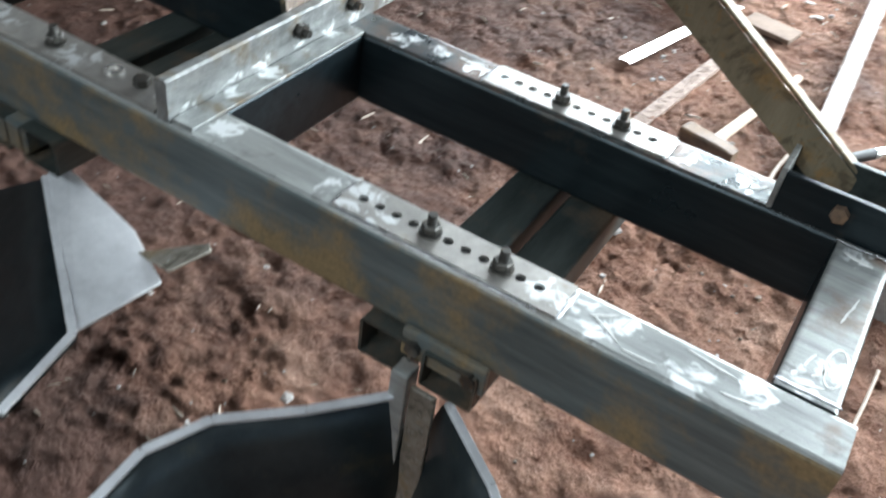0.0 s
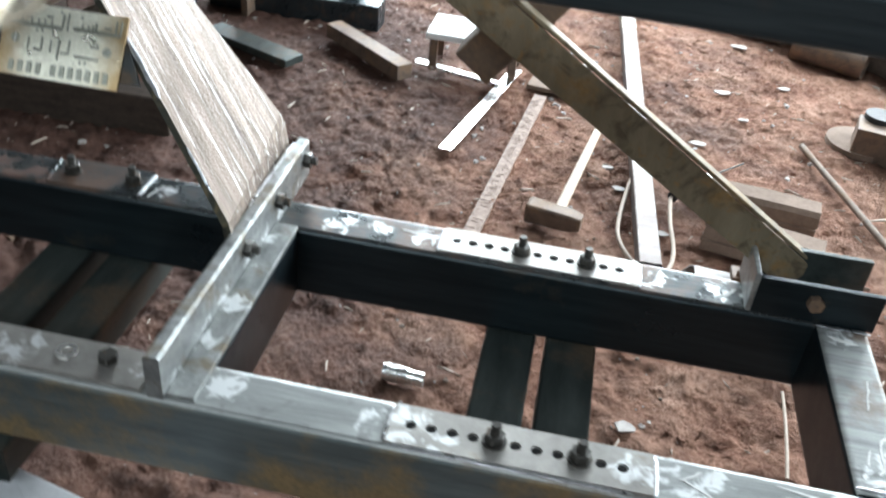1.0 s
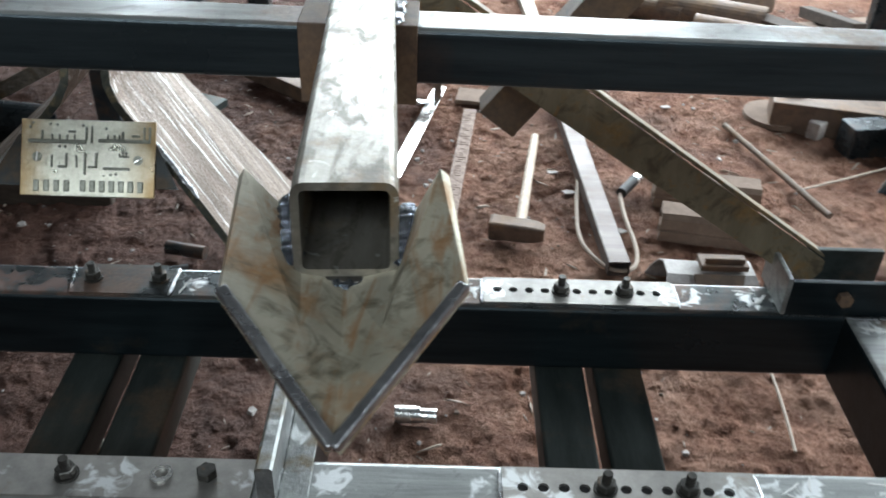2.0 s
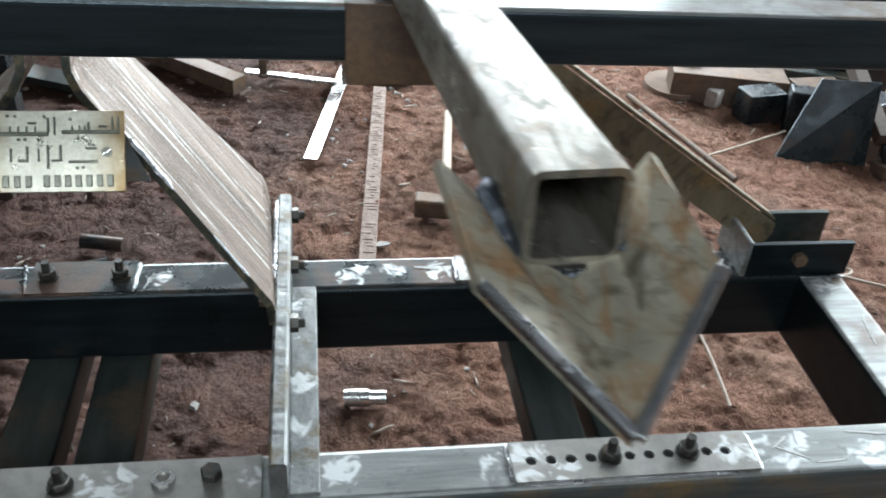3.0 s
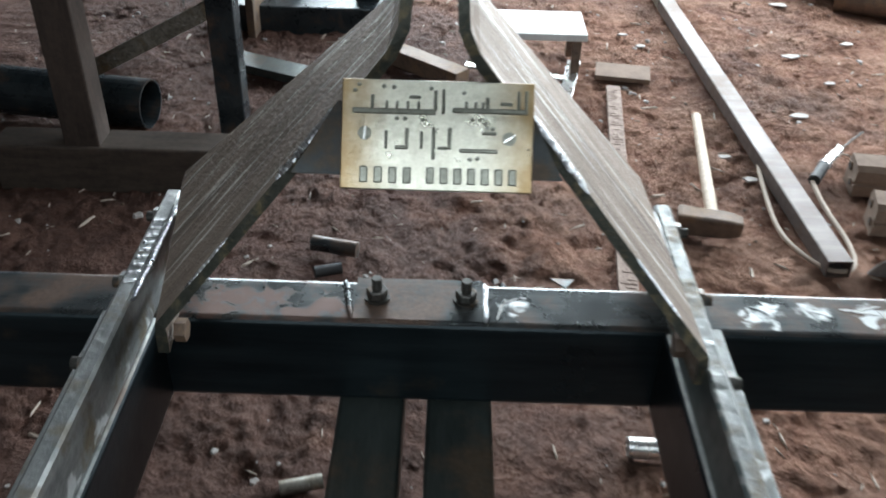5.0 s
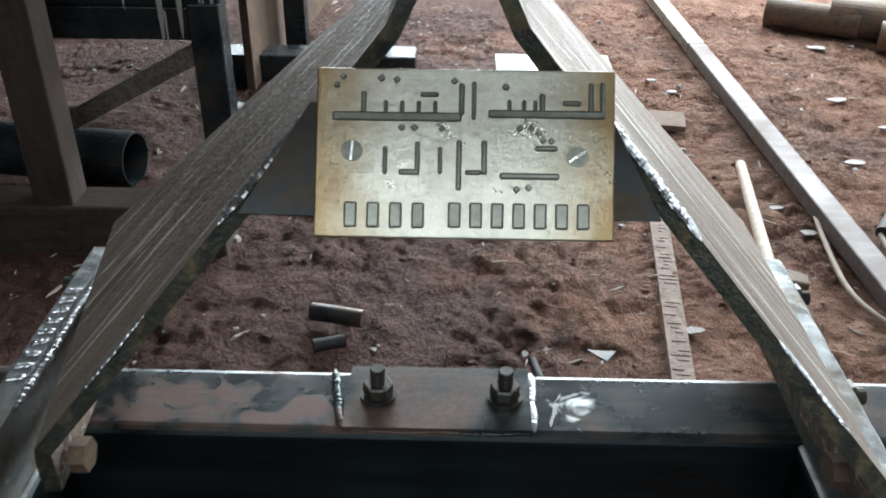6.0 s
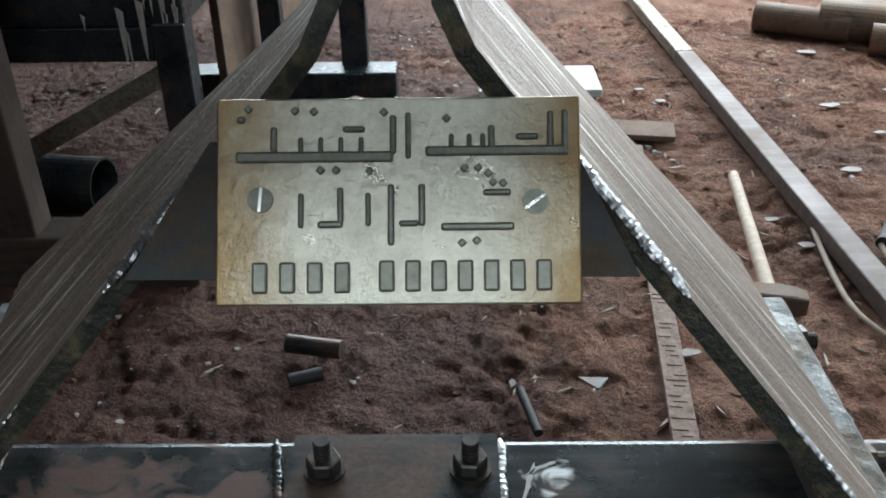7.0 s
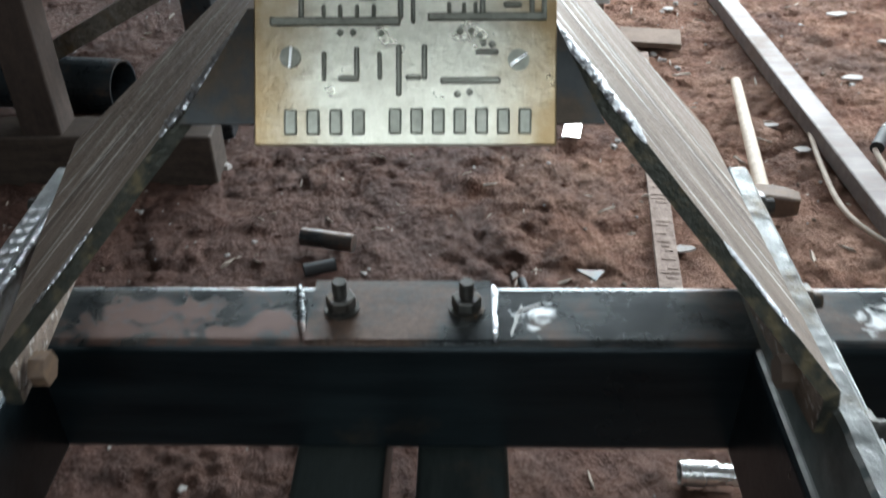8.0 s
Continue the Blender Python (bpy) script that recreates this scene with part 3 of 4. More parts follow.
def hitch_side(s):
    x0, x1 = sorted((SX + s * 0.286, SX + s * 0.306))
    strap = part("mounting_strap", strap_mesh(x0, x1, -0.035, 0.513, TOP, TOP + 0.063, 31 + s), CROSS, imp, "bright scarred steel strap on edge")
    # shade painted in: only the right strap's inner face takes the darker tone
    strap.data.materials.append(SCALE_WORN_SHADE)
    for p in strap.data.polygons:
        p.material_index = 1 if s > 0 and p.normal.x < -0.7 else 0
    flange = SX + s * 0.324
    part("mounting_flange", box(flange - 0.0175, flange + 0.0175, -0.03, 0.35, TOP, TOP + 0.006, 0.0015), CROSS, imp)
    for y in (0.23, 0.36, 0.49):
        x = SX + s * 0.306
        b = part("bolt", cyl(0.0125, (x, y, TOP + 0.038), (x + s * 0.011, y, TOP + 0.038), 6), BOLT, imp)
        part("shank", cyl(0.0065, (x + s * 0.011, y, TOP + 0.038), (x + s * 0.02, y, TOP + 0.038), 12), BOLT, b)
    # the leaning hitch plate: a short upright skirt, a wide band that rises inwards, then an upright end
    cx = 0.008
    f0, b0, f1, b1 = (Vector(p) for p in PLATES[s])
    rows = [(Vector((f0.x + s * 0.004, f0.y + 0.004, 0.714)), Vector((SX + s * 0.278, 0.508, 0.700))), (f0 + Vector((s * 0.002, 0, -0.012)), b0 + Vector((s * 0.006, 0.002, -0.014)))]
    for k in range(7):
        rows.append((f0.lerp(f1, k / 6), b0.lerp(b1, k / 6)))
    for x, z, yf, yb in ((0.0606, 0.972, 0.3454, 0.536), (0.043, 0.992, 0.355, 0.537), (0.033, 1.012, 0.3644, 0.538), (0.03, 1.05, 0.38, 0.54), (0.03, 1.16, 0.43, 0.545)):
        rows.append((Vector((cx + s * x, yf, z)), Vector((cx + s * x, yb, z))))
    a, d = f0, f1 - f0
    bm = bmesh.new()
    th = 0.011
    grid = []
    n = len(rows)
    for i, (p, q) in enumerate(rows):
        lo, hi = rows[max(i - 1, 0)], rows[min(i + 1, n - 1)]
        tangent = (hi[0] - lo[0]).normalized()
        nor = tangent.cross(q - p).normalized() * (th if s > 0 else -th)
        cols = [p.lerp(q, u) for u in (0, 0.1, 0.5, 0.9, 1)]
        grid.append(([bm.verts.new(v) for v in cols], [bm.verts.new(v + nor) for v in cols]))
    for (u0, l0), (u1, l1) in zip(grid, grid[1:]):
        for j in range(4):
            bm.faces.new((u0[j], u0[j + 1], u1[j + 1], u1[j]))
            bm.faces.new((l0[j], l1[j], l1[j + 1], l0[j + 1]))
        bm.faces.new((u0[0], u1[0], l1[0], l0[0]))
        bm.faces.new((u0[4], l0[4], l1[4], u1[4]))
    for u, l in (grid[0], grid[-1]):
        for j in range(4):
            bm.faces.new((u[j], u[j + 1], l[j + 1], l[j]))
    bevel(bm, 0.0012, 1)
    lie = along(a, a + d, b0 - f0)
    bm.transform(lie.inverted())
    hp = part("hitch_plate", bm, FLAT, imp, "wide leaning steel plate with lengthwise grinding streaks")
    hp.matrix_basis = lie
    hp.data.materials.append(CUT)
    for p in hp.data.polygons:
        if abs(p.normal.z) > 0.62:
            p.material_index = 1
    part("nut", cyl(0.012, (f0.x - s * 0.010, 0.268, 0.727), (f0.x - s * 0.021, 0.268, 0.727), 6), RUST, imp, "rusty hexagon nut")
    part("weld_bead", bead(a + d * 0.16, a + d * 0.4, 0.002, 17 + s), WELD, imp)
    part("weld_bead", bead(a + d * 0.66, a + d * 0.99, 0.0045, 7 if s > 0 else 8), WELD, imp)
    part("weld_bead", bead((SX + s * 0.285, 0.3, TOP + 0.06), (SX + s * 0.285, 0.5, TOP + 0.06), 0.004, 11), WELD, imp)
    part("weld_bead", bead((SX + s * 0.292, -0.03, TOP + 0.004), (SX + s * 0.304, 0.02, TOP + 0.004), 0.005, 5), WELD, imp)
    for k in range(9 if s < 0 else 0):
        y = 0.33 + 0.014 * k
        part("weld_tick", bead((x0 + 0.003, y, TOP + 0.063), (x1 - 0.003, y + 0.003, TOP + 0.063), 0.0026, 60 + k), WELD, imp)


hitch_side(1)
hitch_side(-1)

# gusset between the hitch plates, and the cast nameplate on it
PC = Vector((0.0135, 0.312, 0.9305))
PU = Vector((0, 0.057, 0.083)).normalized()
PN = Vector((0, -PU.z, PU.y))
PM = Matrix((Vector((1, 0, 0)), PU, PN)).transposed().to_4x4()
PM.translation = PC


NAME = metal("cast_nameplate_brass", (0.66, 0.64, 0.52), (0.84, 0.82, 0.70), None, 0.6, 0.8, (0.26, 0.40), (190, 190, 190), 30, 0.6)
nt = NAME.node_tree
bs = nt.nodes["Principled BSDF"]
clean = bs.inputs["Base Color"].links[0].from_socket
sep = nt.nodes.new("ShaderNodeSeparateXYZ")
nt.links.new(coords(nt), sep.inputs[0])
off = nt.nodes.new("ShaderNodeMath")
off.operation = "ABSOLUTE"
shift = nt.nodes.new("ShaderNodeMath")
shift.operation = "SUBTRACT"
nt.links.new(sep.outputs["X"], shift.inputs[0])
shift.inputs[1].default_value = 0.0135
nt.links.new(shift.outputs[0], off.inputs[0])
wob = nt.nodes.new("ShaderNodeMath")
wob.operation = "MULTIPLY_ADD"
nt.links.new(noise_tex(nt, coords(nt), 30, 4, 0.6), wob.inputs[0])
wob.inputs[1].default_value = 0.05
nt.links.new(off.outputs[0], wob.inputs[2])
nt.links.new(mix(nt, ramp(nt, wob.outputs[0], [(0.068, grey(0)), (0.112, grey(0.9))]), clean, (0.40, 0.26, 0.11)), bs.inputs["Base Color"])


def on_plate(bm, m=None):
    bm.transform(PM @ (m or Matrix()))
    return bm


gus = bmesh.new()
f = gus.faces.new([gus.verts.new(p) for p in ((-0.133, -0.037, 0), (0.116, -0.037, 0), (0.083, 0.03, 0), (-0.092, 0.03, 0))])
geo = bmesh.ops.extrude_face_region(gus, geom=[f])["geom"]
bmesh.ops.translate(gus, verts=[g for g in geo if isinstance(g, bmesh.types.BMVert)], vec=(0, 0, -0.006))
part("gusset_plate", on_plate(gus, Matrix.Translation((0, 0, -0.0045))), GUSSET, imp, "dark gusset plate welded between the hitch plates")
name_plate = part("nameplate", on_plate(box(-0.0875, 0.0875, -0.05, 0.05, -0.004, 0, 0.001)), NAME, imp, "pale brass cast nameplate with raised writing")


def on_sheet(u, v):
    return (u - 698.5) / 3731, (359 - v) / 3731


def raised(u0, v0, u1, v1, h=0.0022):
    (a, b), (c, d) = on_sheet(u0, v1), on_sheet(u1, v0)
    part("raised_bar", on_plate(box(a, c, b, d, 0, h, 0.0012, None, 2)), RELIEF, name_plate)


for u0, v0, u1, v1 in ((408, 270, 690, 290), (748, 262, 1000, 280), (712, 200, 722, 285), (992, 198, 1003, 280), (410, 205, 424, 218),
                       (966, 200, 977, 266), (684, 205, 696, 275), (470, 225, 482, 272), (860, 225, 872, 268), (910, 240, 950, 252), (600, 225, 640, 236)):
    raised(u0, v0, u1, v1)
for u0, v0, u1, v1 in ((775, 400, 905, 414), (735, 330, 747, 405), (680, 330, 692, 440), (640, 345, 650, 405), (520, 345, 530, 408),
                       (555, 395, 600, 408), (590, 335, 601, 400), (700, 395, 735, 406), (850, 340, 900, 352)):
    raised(u0, v0, u1, v1)
def dot(u, v, r):
    cx, cy = on_sheet(u, v)
    part("raised_bar", on_plate(box(-r, r, -r, r, 0, 0.0022, 0.0008), pose(cx, cy, 0, 0, 0, 45)), RELIEF, name_plate)


for u, v in ((430, 192), (514, 196), (548, 198), (674, 200), (786, 212), (560, 304), (588, 304), (648, 306), (818, 302), (842, 302), (860, 312), (886, 330), (868, 328), (838, 432), (812, 436)):
    dot(u, v, 0.0017)
for u in (520, 556, 592, 628):
    raised(u, 244, u + 9, 274)
for u in (790, 822, 846):
    raised(u, 240, u + 9, 266)
for k in range(4):
    raised(438 + 49 * k, 468, 466 + 49 * k, 524)
for k in range(7):
    raised(664 + 46.5 * k, 466, 692 + 46.5 * k, 522)
for u, v, a in ((452, 356, 85), (943, 363, 35)):
    cx, cy = on_sheet(u, v)
    s = part("screw", on_plate(cyl(0.0062, (cx, cy, -0.001), (cx, cy, 0.0012), 24)), RELIEF, name_plate, "slotted dull screw head")
    part("slot", on_plate(box(-0.0058, 0.0058, -0.0007, 0.0007, 0.0008, 0.0016, 0), pose(cx, cy, 0, 0, 0, a)), ZINC, s)

# bracket and lugs at the right end of the rear tube
part("lug", box(1.0, 1.17, 0.352, 0.362, TOP, TOP + 0.06, 0.0015), SCALE_SHADE, imp, "scorched upright lug plate")
part("lug", box(1.0, 1.17, 0.44, 0.45, TOP - 0.02, TOP + 0.06, 0.0015), DARK, imp)
part("lug", box(0.992, 1.0, 0.352, 0.45, TOP, TOP + 0.065, 0.0015), STEEL, imp)
part("bolt", cyl(0.012, (1.08, 0.341, TOP + 0.035), (1.08, 0.352, TOP + 0.035), 6), RUST, imp)

# sloping angle brace and the bar that crosses it
bm = join(bar((1.075, 0.442, 0.687), (0.05, 0.252, 1.443), 0.006, 0.052, 0.0015), bar((1.092, 0.456, 0.711), (0.067, 0.266, 1.467), 0.026, 0.006, 0.0015))
part("brace", bm, OCHRE, imp, "ochre rusted angle iron brace")
part("brace", bar((0.552, 0.47, 0.93), (0.90, 0.47, 1.38), 0.05, 0.062, 0.0015), RUST, imp)

# ground-off weld patches and beads
welds = [(0.556, Y0 - 0.03, 0.556, Y0 + 0.03), (0.864, Y0 - 0.03, 0.864, Y0 + 0.03), (0.56, Y0 - 0.033, 0.84, Y0 - 0.033), (0.544, Y1 - 0.03, 0.544, Y1 + 0.03),
         (0.842, Y1 - 0.03, 0.842, Y1 + 0.03), (0.55, Y1 - 0.033, 0.8, Y1 - 0.033), (0.072, Y1 - 0.035, 0.072, Y1 + 0.035), (-0.078, Y1 - 0.035, -0.09, Y1 + 0.035),
         (-0.07, Y1 - 0.037, 0.07, Y1 - 0.037), (-0.082, Y0 - 0.03, -0.082, Y0 + 0.03), (0.105, Y0 - 0.03, 0.09, Y0 + 0.03), (1.09, 0.045, 1.165, 0.045),
         (1.09, 0.345, 1.165, 0.345), (0.345, 0.043, 0.36, 0.34)]
for k, (a, b, c, d) in enumerate(welds[:-1]):
    part("weld_bead", bead((a, b, TOP + 0.002), (c, d, TOP + 0.002), 0.0034, 20 + k), REAR if k in (5, 7, 8, 9) else WELD, imp, "", True)
def chalk_ring(cx, cy, z, a, b, w):
    """A hand-drawn chalk loop: a closed ribbon of uneven width."""
    rnd = random.Random(5)
    bm = bmesh.new()
    rim = []
    for k in range(28):
        t = 2 * math.pi * k / 28
        v = w * rnd.uniform(0.5, 1.1)
        rim.append([bm.verts.new((cx + (a + o * v) * math.cos(t), cy + (b + o * v) * math.sin(t), z + h)) for o, h in ((-1, 0), (-1, 0.0006), (1, 0.0006), (1, 0))])
    for p, q in zip(rim, rim[1:] + rim[:1]):
        for k in range(4):
            bm.faces.new((p[k], p[(k + 1) % 4], q[(k + 1) % 4], q[k]))
    return bm


part("chalk_mark", chalk_ring(1.146, 0.105, TOP - 0.0012, 0.012, 0.034, 0.0022), PAINT, imp, "white chalk loop")
for k, (x, y, lx, ly, turn) in enumerate(((1.108, 0.068, 0.006, 0.004, 70), (1.128, 0.06, 0.016, 0.003, 20), (1.132, 0.085, 0.012, 0.003, 60), (1.138, 0.215, 0.03, 0.002, 80), (1.125, 0.322, 0.02, 0.0035, -12), (1.118, 0.1, 0.014, 0.002, 75))):
    part("chalk_mark", grind(x, y, TOP - 0.0012, lx, ly, 50 + k, turn), PAINT, imp)
for k, (x, y, lx, ly, turn) in enumerate(((0.905, 0.012, 0.016, 0.0022, 35), (0.915, -0.006, 0.02, 0.002, -30), (0.93, 0.02, 0.012, 0.002, 75), (1.03, 0.02, 0.03, 0.002, -8), (1.07, -0.01, 0.02, 0.002, 10), (0.96, -0.022, 0.02, 0.0015, 3))):
    part("ground_streak", grind(x, y, TOP, lx, ly, 70 + k, turn), PAINT, imp)
for k, (x, y, lx, ly, turn) in enumerate(((0.50, 0.395, 0.02, 0.003, -12), (0.53, 0.385, 0.016, 0.004, -70), (0.515, 0.402, 0.015, 0.002, 20), (0.97, 0.385, 0.02, 0.004, 40), (0.95, 0.405, 0.016, 0.003, -15), (0.87, 0.392, 0.014, 0.003, 60), (0.09, 0.38, 0.02, 0.002, 75), (0.10, 0.395, 0.012, 0.002, 30))):
    part("ground_streak", grind(x, y, TOP, lx, ly, 90 + k, turn), PAINT, imp)
# ---- ridging bodies under the front tube ----


def wing(top, low, cx, s, mat):
    bm = bmesh.new()
    rows = []
    for k in range(9):
        u = k / 8
        bulge = 0.05 * math.sin(math.pi * u)
        rows.append([(cx + s * ((1 - u) * a[0] + u * b[0] - bulge * 0.6), (1 - u) * a[1] + u * b[1] - bulge * 0.2, (1 - u) * a[2] + u * b[2]) for a, b in zip(top, low)])
    gv = [[bm.verts.new(p) for p in row] for row in rows]
    for a, b in zip(gv, gv[1:]):
        for j in range(len(top) - 1):
            bm.faces.new((a[j], a[j + 1], b[j + 1], b[j]))
    bmesh.ops.recalc_face_normals(bm, faces=bm.faces)
    bmesh.ops.solidify(bm, geom=bm.faces[:], thickness=0.008)
    board = part("mouldboard", bm, mat, imp, "dark curved mouldboard wing with a bright edge", True)
    # ground top edge: pale diffuse bars with the sky's reflection in their colour
    for p, q in zip(top, top[1:]):
        part("bright_edge", bar((cx + s * p[0], p[1], p[2] + 0.003), (cx + s * q[0], q[1], q[2] + 0.003), 0.012, 0.007, 0.0015), PALE, board)


def ridger(cx):
    part("clamp", box(cx - 0.05, cx + 0.055, -0.034, 0.034, BOT - 0.05, BOT - 0.001, 0.004), SCALE_SHADE, imp)
    clamp = part("clamp_plate", box(cx - 0.045, cx + 0.075, -0.054, -0.042, BOT - 0.03, BOT + 0.014, 0.003), SCALE_WORN_SHADE, imp, "scorched clamp plate under the front tube")
    for x in (cx - 0.025, cx + 0.055):
        part("nut", cyl(0.011, (x, -0.054, BOT - 0.008), (x, -0.063, BOT - 0.008), 6), BOLT, clamp)
    part("shank", box(cx - 0.037, cx - 0.012, -0.085, -0.055, 0.08, BOT - 0.03, 0.003), STEEL, imp)
    part("shank_plate", box(cx - 0.010, cx + 0.026, -0.078, -0.070, 0.10, BOT - 0.05, 0.002), TAN, imp, "tan rusted flat bar of the shank")
    low = [(0.005, -0.02, 0.04), (0.05, -0.08, 0.05), (0.10, -0.16, 0.07), (0.13, -0.26, 0.10), (0.14, -0.38, 0.14)]
    wing([(0.02, -0.075, 0.475), (0.10, -0.16, 0.465), (0.185, -0.235, 0.455), (0.225, -0.31, 0.44), (0.225, -0.42, 0.42)], low, cx - 0.005, -1, WING)
    wing([(0.03, -0.045, 0.47), (0.135, -0.115, 0.465), (0.22, -0.19, 0.455), (0.27, -0.27, 0.44), (0.28, -0.38, 0.42)], low, cx, 1, WING)


ridger(0.735)
WZ = 0.44
part("wing_plate", slab([(0.03, -0.04, WZ + 0.03), (0.045, -0.012, WZ + 0.03), (0.2, -0.03, WZ), (0.3, -0.075, WZ - 0.015), (0.296, -0.225, WZ)], (0, 0, -1), 0.006), PALE, imp, "pale scoured steel wing plate")
part("wing_tab", slab([(0.235, -0.06, WZ - 0.004), (0.3, 0.022, WZ - 0.004), (0.315, 0.012, WZ - 0.004), (0.3, -0.06, WZ - 0.004)], (0, 0, -1), 0.006), TAN, imp)
# concave face in near-black scale, which also carries the hollow's shade
wing([(0.03, -0.045, WZ + 0.02), (0.3, -0.232, WZ), (0.335, -0.372, WZ)], [(-0.5, -0.06, 0.05), (-0.2, -0.3, 0.04), (-0.15, -0.5, 0.04)], 0.0, 1, SCALE_SHADE)
part("clamp", box(-0.09, 0.02, -0.06, 0.034, BOT - 0.05, BOT - 0.001, 0.004), SCALE_WORN_SHADE, imp)

# ---- the upper bar with its tine and share ----
up = thing("upper_toolbar", "square steel tube with a welded tine and pointed share", "farm implement")
BZ = lambda x: 1.2325 - 0.010 * (x - 0.27)
bm = hollow(3.6, 0.0235, 0.0235, 0.004, 0.006)
bm.transform(along((-1.6, -0.02, BZ(-1.6)), (2.0, -0.02, BZ(2.0))))
shaded_sides(part("beam", bm, STEEL, up, "dark grey square steel tube"), BEAM)
part("collar", box(0.358, 0.452, -0.049, -0.044, 1.192, 1.256, 0.001), RUST, up, "brown rusted collar plate")
part("collar", box(0.358, 0.452, -0.049, 0.01, 1.254, 1.259, 0.001), RUST, up)
bm = hollow(0.445, 0.0215, 0.0215, 0.0035, 0.006)
bm.transform(along((0.4345, -0.421, 1.3125), (0.4085, 0.02, 1.2785)))
part("tine", bm, TAN, up, "tan rusted square tube with an open end")
# unseen cap added to keep light out of the open tine
part("light_stop_cap", box(0.388, 0.429, 0.018, 0.023, 1.258, 1.30, 0.001), RUST, up)
part("bolt", cyl(0.005, (0.405, -0.19, 1.29), (0.400, -0.19, 1.29), 12), BOLT, up)
tip, keel = Vector((0.438, -0.509, 1.282)), Vector((0.4345, -0.424, 1.2885))
for s, wing in ((-1, ((0.3907, -0.454, 1.307), (0.385, -0.3735, 1.313), (0.411, -0.385, 1.291))), (1, ((0.4824, -0.454, 1.312), (0.472, -0.39, 1.325), (0.458, -0.385, 1.293)))):
    bm = bmesh.new()
    ring = [tip, *(Vector(w) for w in wing), Vector((0.4345, -0.385, 1.287)), keel]
    mid = (tip + ring[1] + keel) / 3
    vs = [bm.verts.new(v) for v in ring]
    hub = bm.verts.new(mid + Vector((0, 0, 0.0015)))
    for i in range(6):
        bm.faces.new((vs[i], vs[(i + 1) % 6], hub))
    bmesh.ops.recalc_face_normals(bm, faces=bm.faces)
    bmesh.ops.solidify(bm, geom=bm.faces[:], thickness=0.005)
    part("share", bm, SHARE, up, "rusty pointed share with a bright ground edge")
    part("bright_edge", bar(tip, wing[0], 0.005, 0.004, 0.001), WELD, up)
part("weld_bead", bead((0.411, -0.42, 1.294), (0.409, -0.375, 1.30), 0.004, 90), BOLT, up)
WELD_BLUE = metal("blued_weld_slag", (0.03, 0.04, 0.055), (0.16, 0.18, 0.21), None, 0.7, 0.85, (0.12, 0.3), (160, 160, 160), 60, 1.0)
part("weld_bead", bead((0.4095, -0.424, 1.296), (0.407, -0.372, 1.302), 0.0055, 92), WELD_BLUE, up)
part("weld_bead", bead((0.459, -0.424, 1.297), (0.4575, -0.38, 1.301), 0.0055, 93), WELD_BLUE, up)
part("weld_bead", bead((0.410, -0.4235, 1.2885), (0.460, -0.4235, 1.289), 0.0038, 94), WELD_BLUE, up)
part("weld_bead", bead((0.414, -0.423, 1.2895), (0.456, -0.423, 1.2895), 0.003, 91), BOLT, up)

# ---- things on the ground ----
ham = thing("sledge_hammer", "sledge hammer with a worn pale wooden handle and dusty steel head", "hammer")
head = bmesh.new()
rings = [[head.verts.new((x, y * k, 0.032 + (z - 0.0) * k)) for y, z in rounded(0.031, 0.031, 0.008, 2)] for x, k in ((-0.082, 0.88), (-0.074, 1.0), (-0.03, 0.93), (0.03, 0.93), (0.06, 0.84), (0.084, 0.66))]
for a, b in zip(rings, rings[1:]):
    for k in range(len(a)):
        head.faces.new((a[k], a[(k + 1) % len(a)], b[(k + 1) % len(b)], b[k]))
head.faces.new(rings[0])
head.faces.new(rings[-1])
head.transform(pose(0.712, 1.555, 0, 0, 0, -10))
part("head", head, RUST, ham, "dusty brown steel hammer head")
part("handle", cyl(0.017, (0.722, 1.56, 0.04), (0.815, 2.19, 0.02), 18, 0.014), WOOD, ham)

tube = thing("long_steel_tube", "long grey square steel tube lying on the dirt", "steel tube")
bm = hollow(1.8, 0.032, 0.024, 0.004, 0.005)
bm.transform(along((0.995, 1.38, 0.022), (0.9, 3.18, 0.022)))
part("tube", bm, GREYTUBE, tube)
bm = hollow(0.9, 0.032, 0.022, 0.004, 0.005)
bm.transform(along((0.8995, 3.186, 0.024), (0.85, 4.08, 0.024)))
part("tube", bm, TAN, tube, "brighter far length of tube")

bm = box(0, 0.75, -0.023, 0.023, 0, 0.006, 0.001)
bm.transform(along((0.322, 1.89, 0.003), (0.47, 2.62, 0.004)))
tagged(part("flat_bar", bm, ZINC), "bright flat steel bar lying on the dirt", "steel bar")

bm = box(0, 1.3, -0.024, 0.024, -0.012, 0.004, 0.001)
rnd = random.Random(77)
for k in [q for q in range(80) if rnd.random() > 0.3]:
    r = box(0.012 + k * 0.016, 0.019 + k * 0.016, -0.022 + 0.02 * rnd.random(), 0.022 - 0.02 * rnd.random(), 0.003, 0.0055, 0.0008)
    bm = join(bm, r)
bm.transform(along((0.455, 1.15, -0.003), (0.588, 2.45, -0.003)))
tagged(part("ribbed_strip", bm, DUST), "half-buried ribbed strip coated in dirt", "strip")

tagged(tube_curve("welding_cable", [(0.97, 2.05, 0.008), (0.945, 1.95, 0.008), (0.913, 1.72, 0.008), (0.9, 1.55, 0.008), (0.936, 1.446, 0.008), (0.985, 1.385, 0.008), (1.053, 1.40, 0.008), (1.072, 1.517, 0.01), (1.055, 1.69, 0.015), (1.062, 1.80, 0.022)], 0.0065, CABLE), "dusty welding cable in a loop", "cable")
gun = thing("electrode_holder", "grey and black electrode holder with a thin rod", "welding tool")
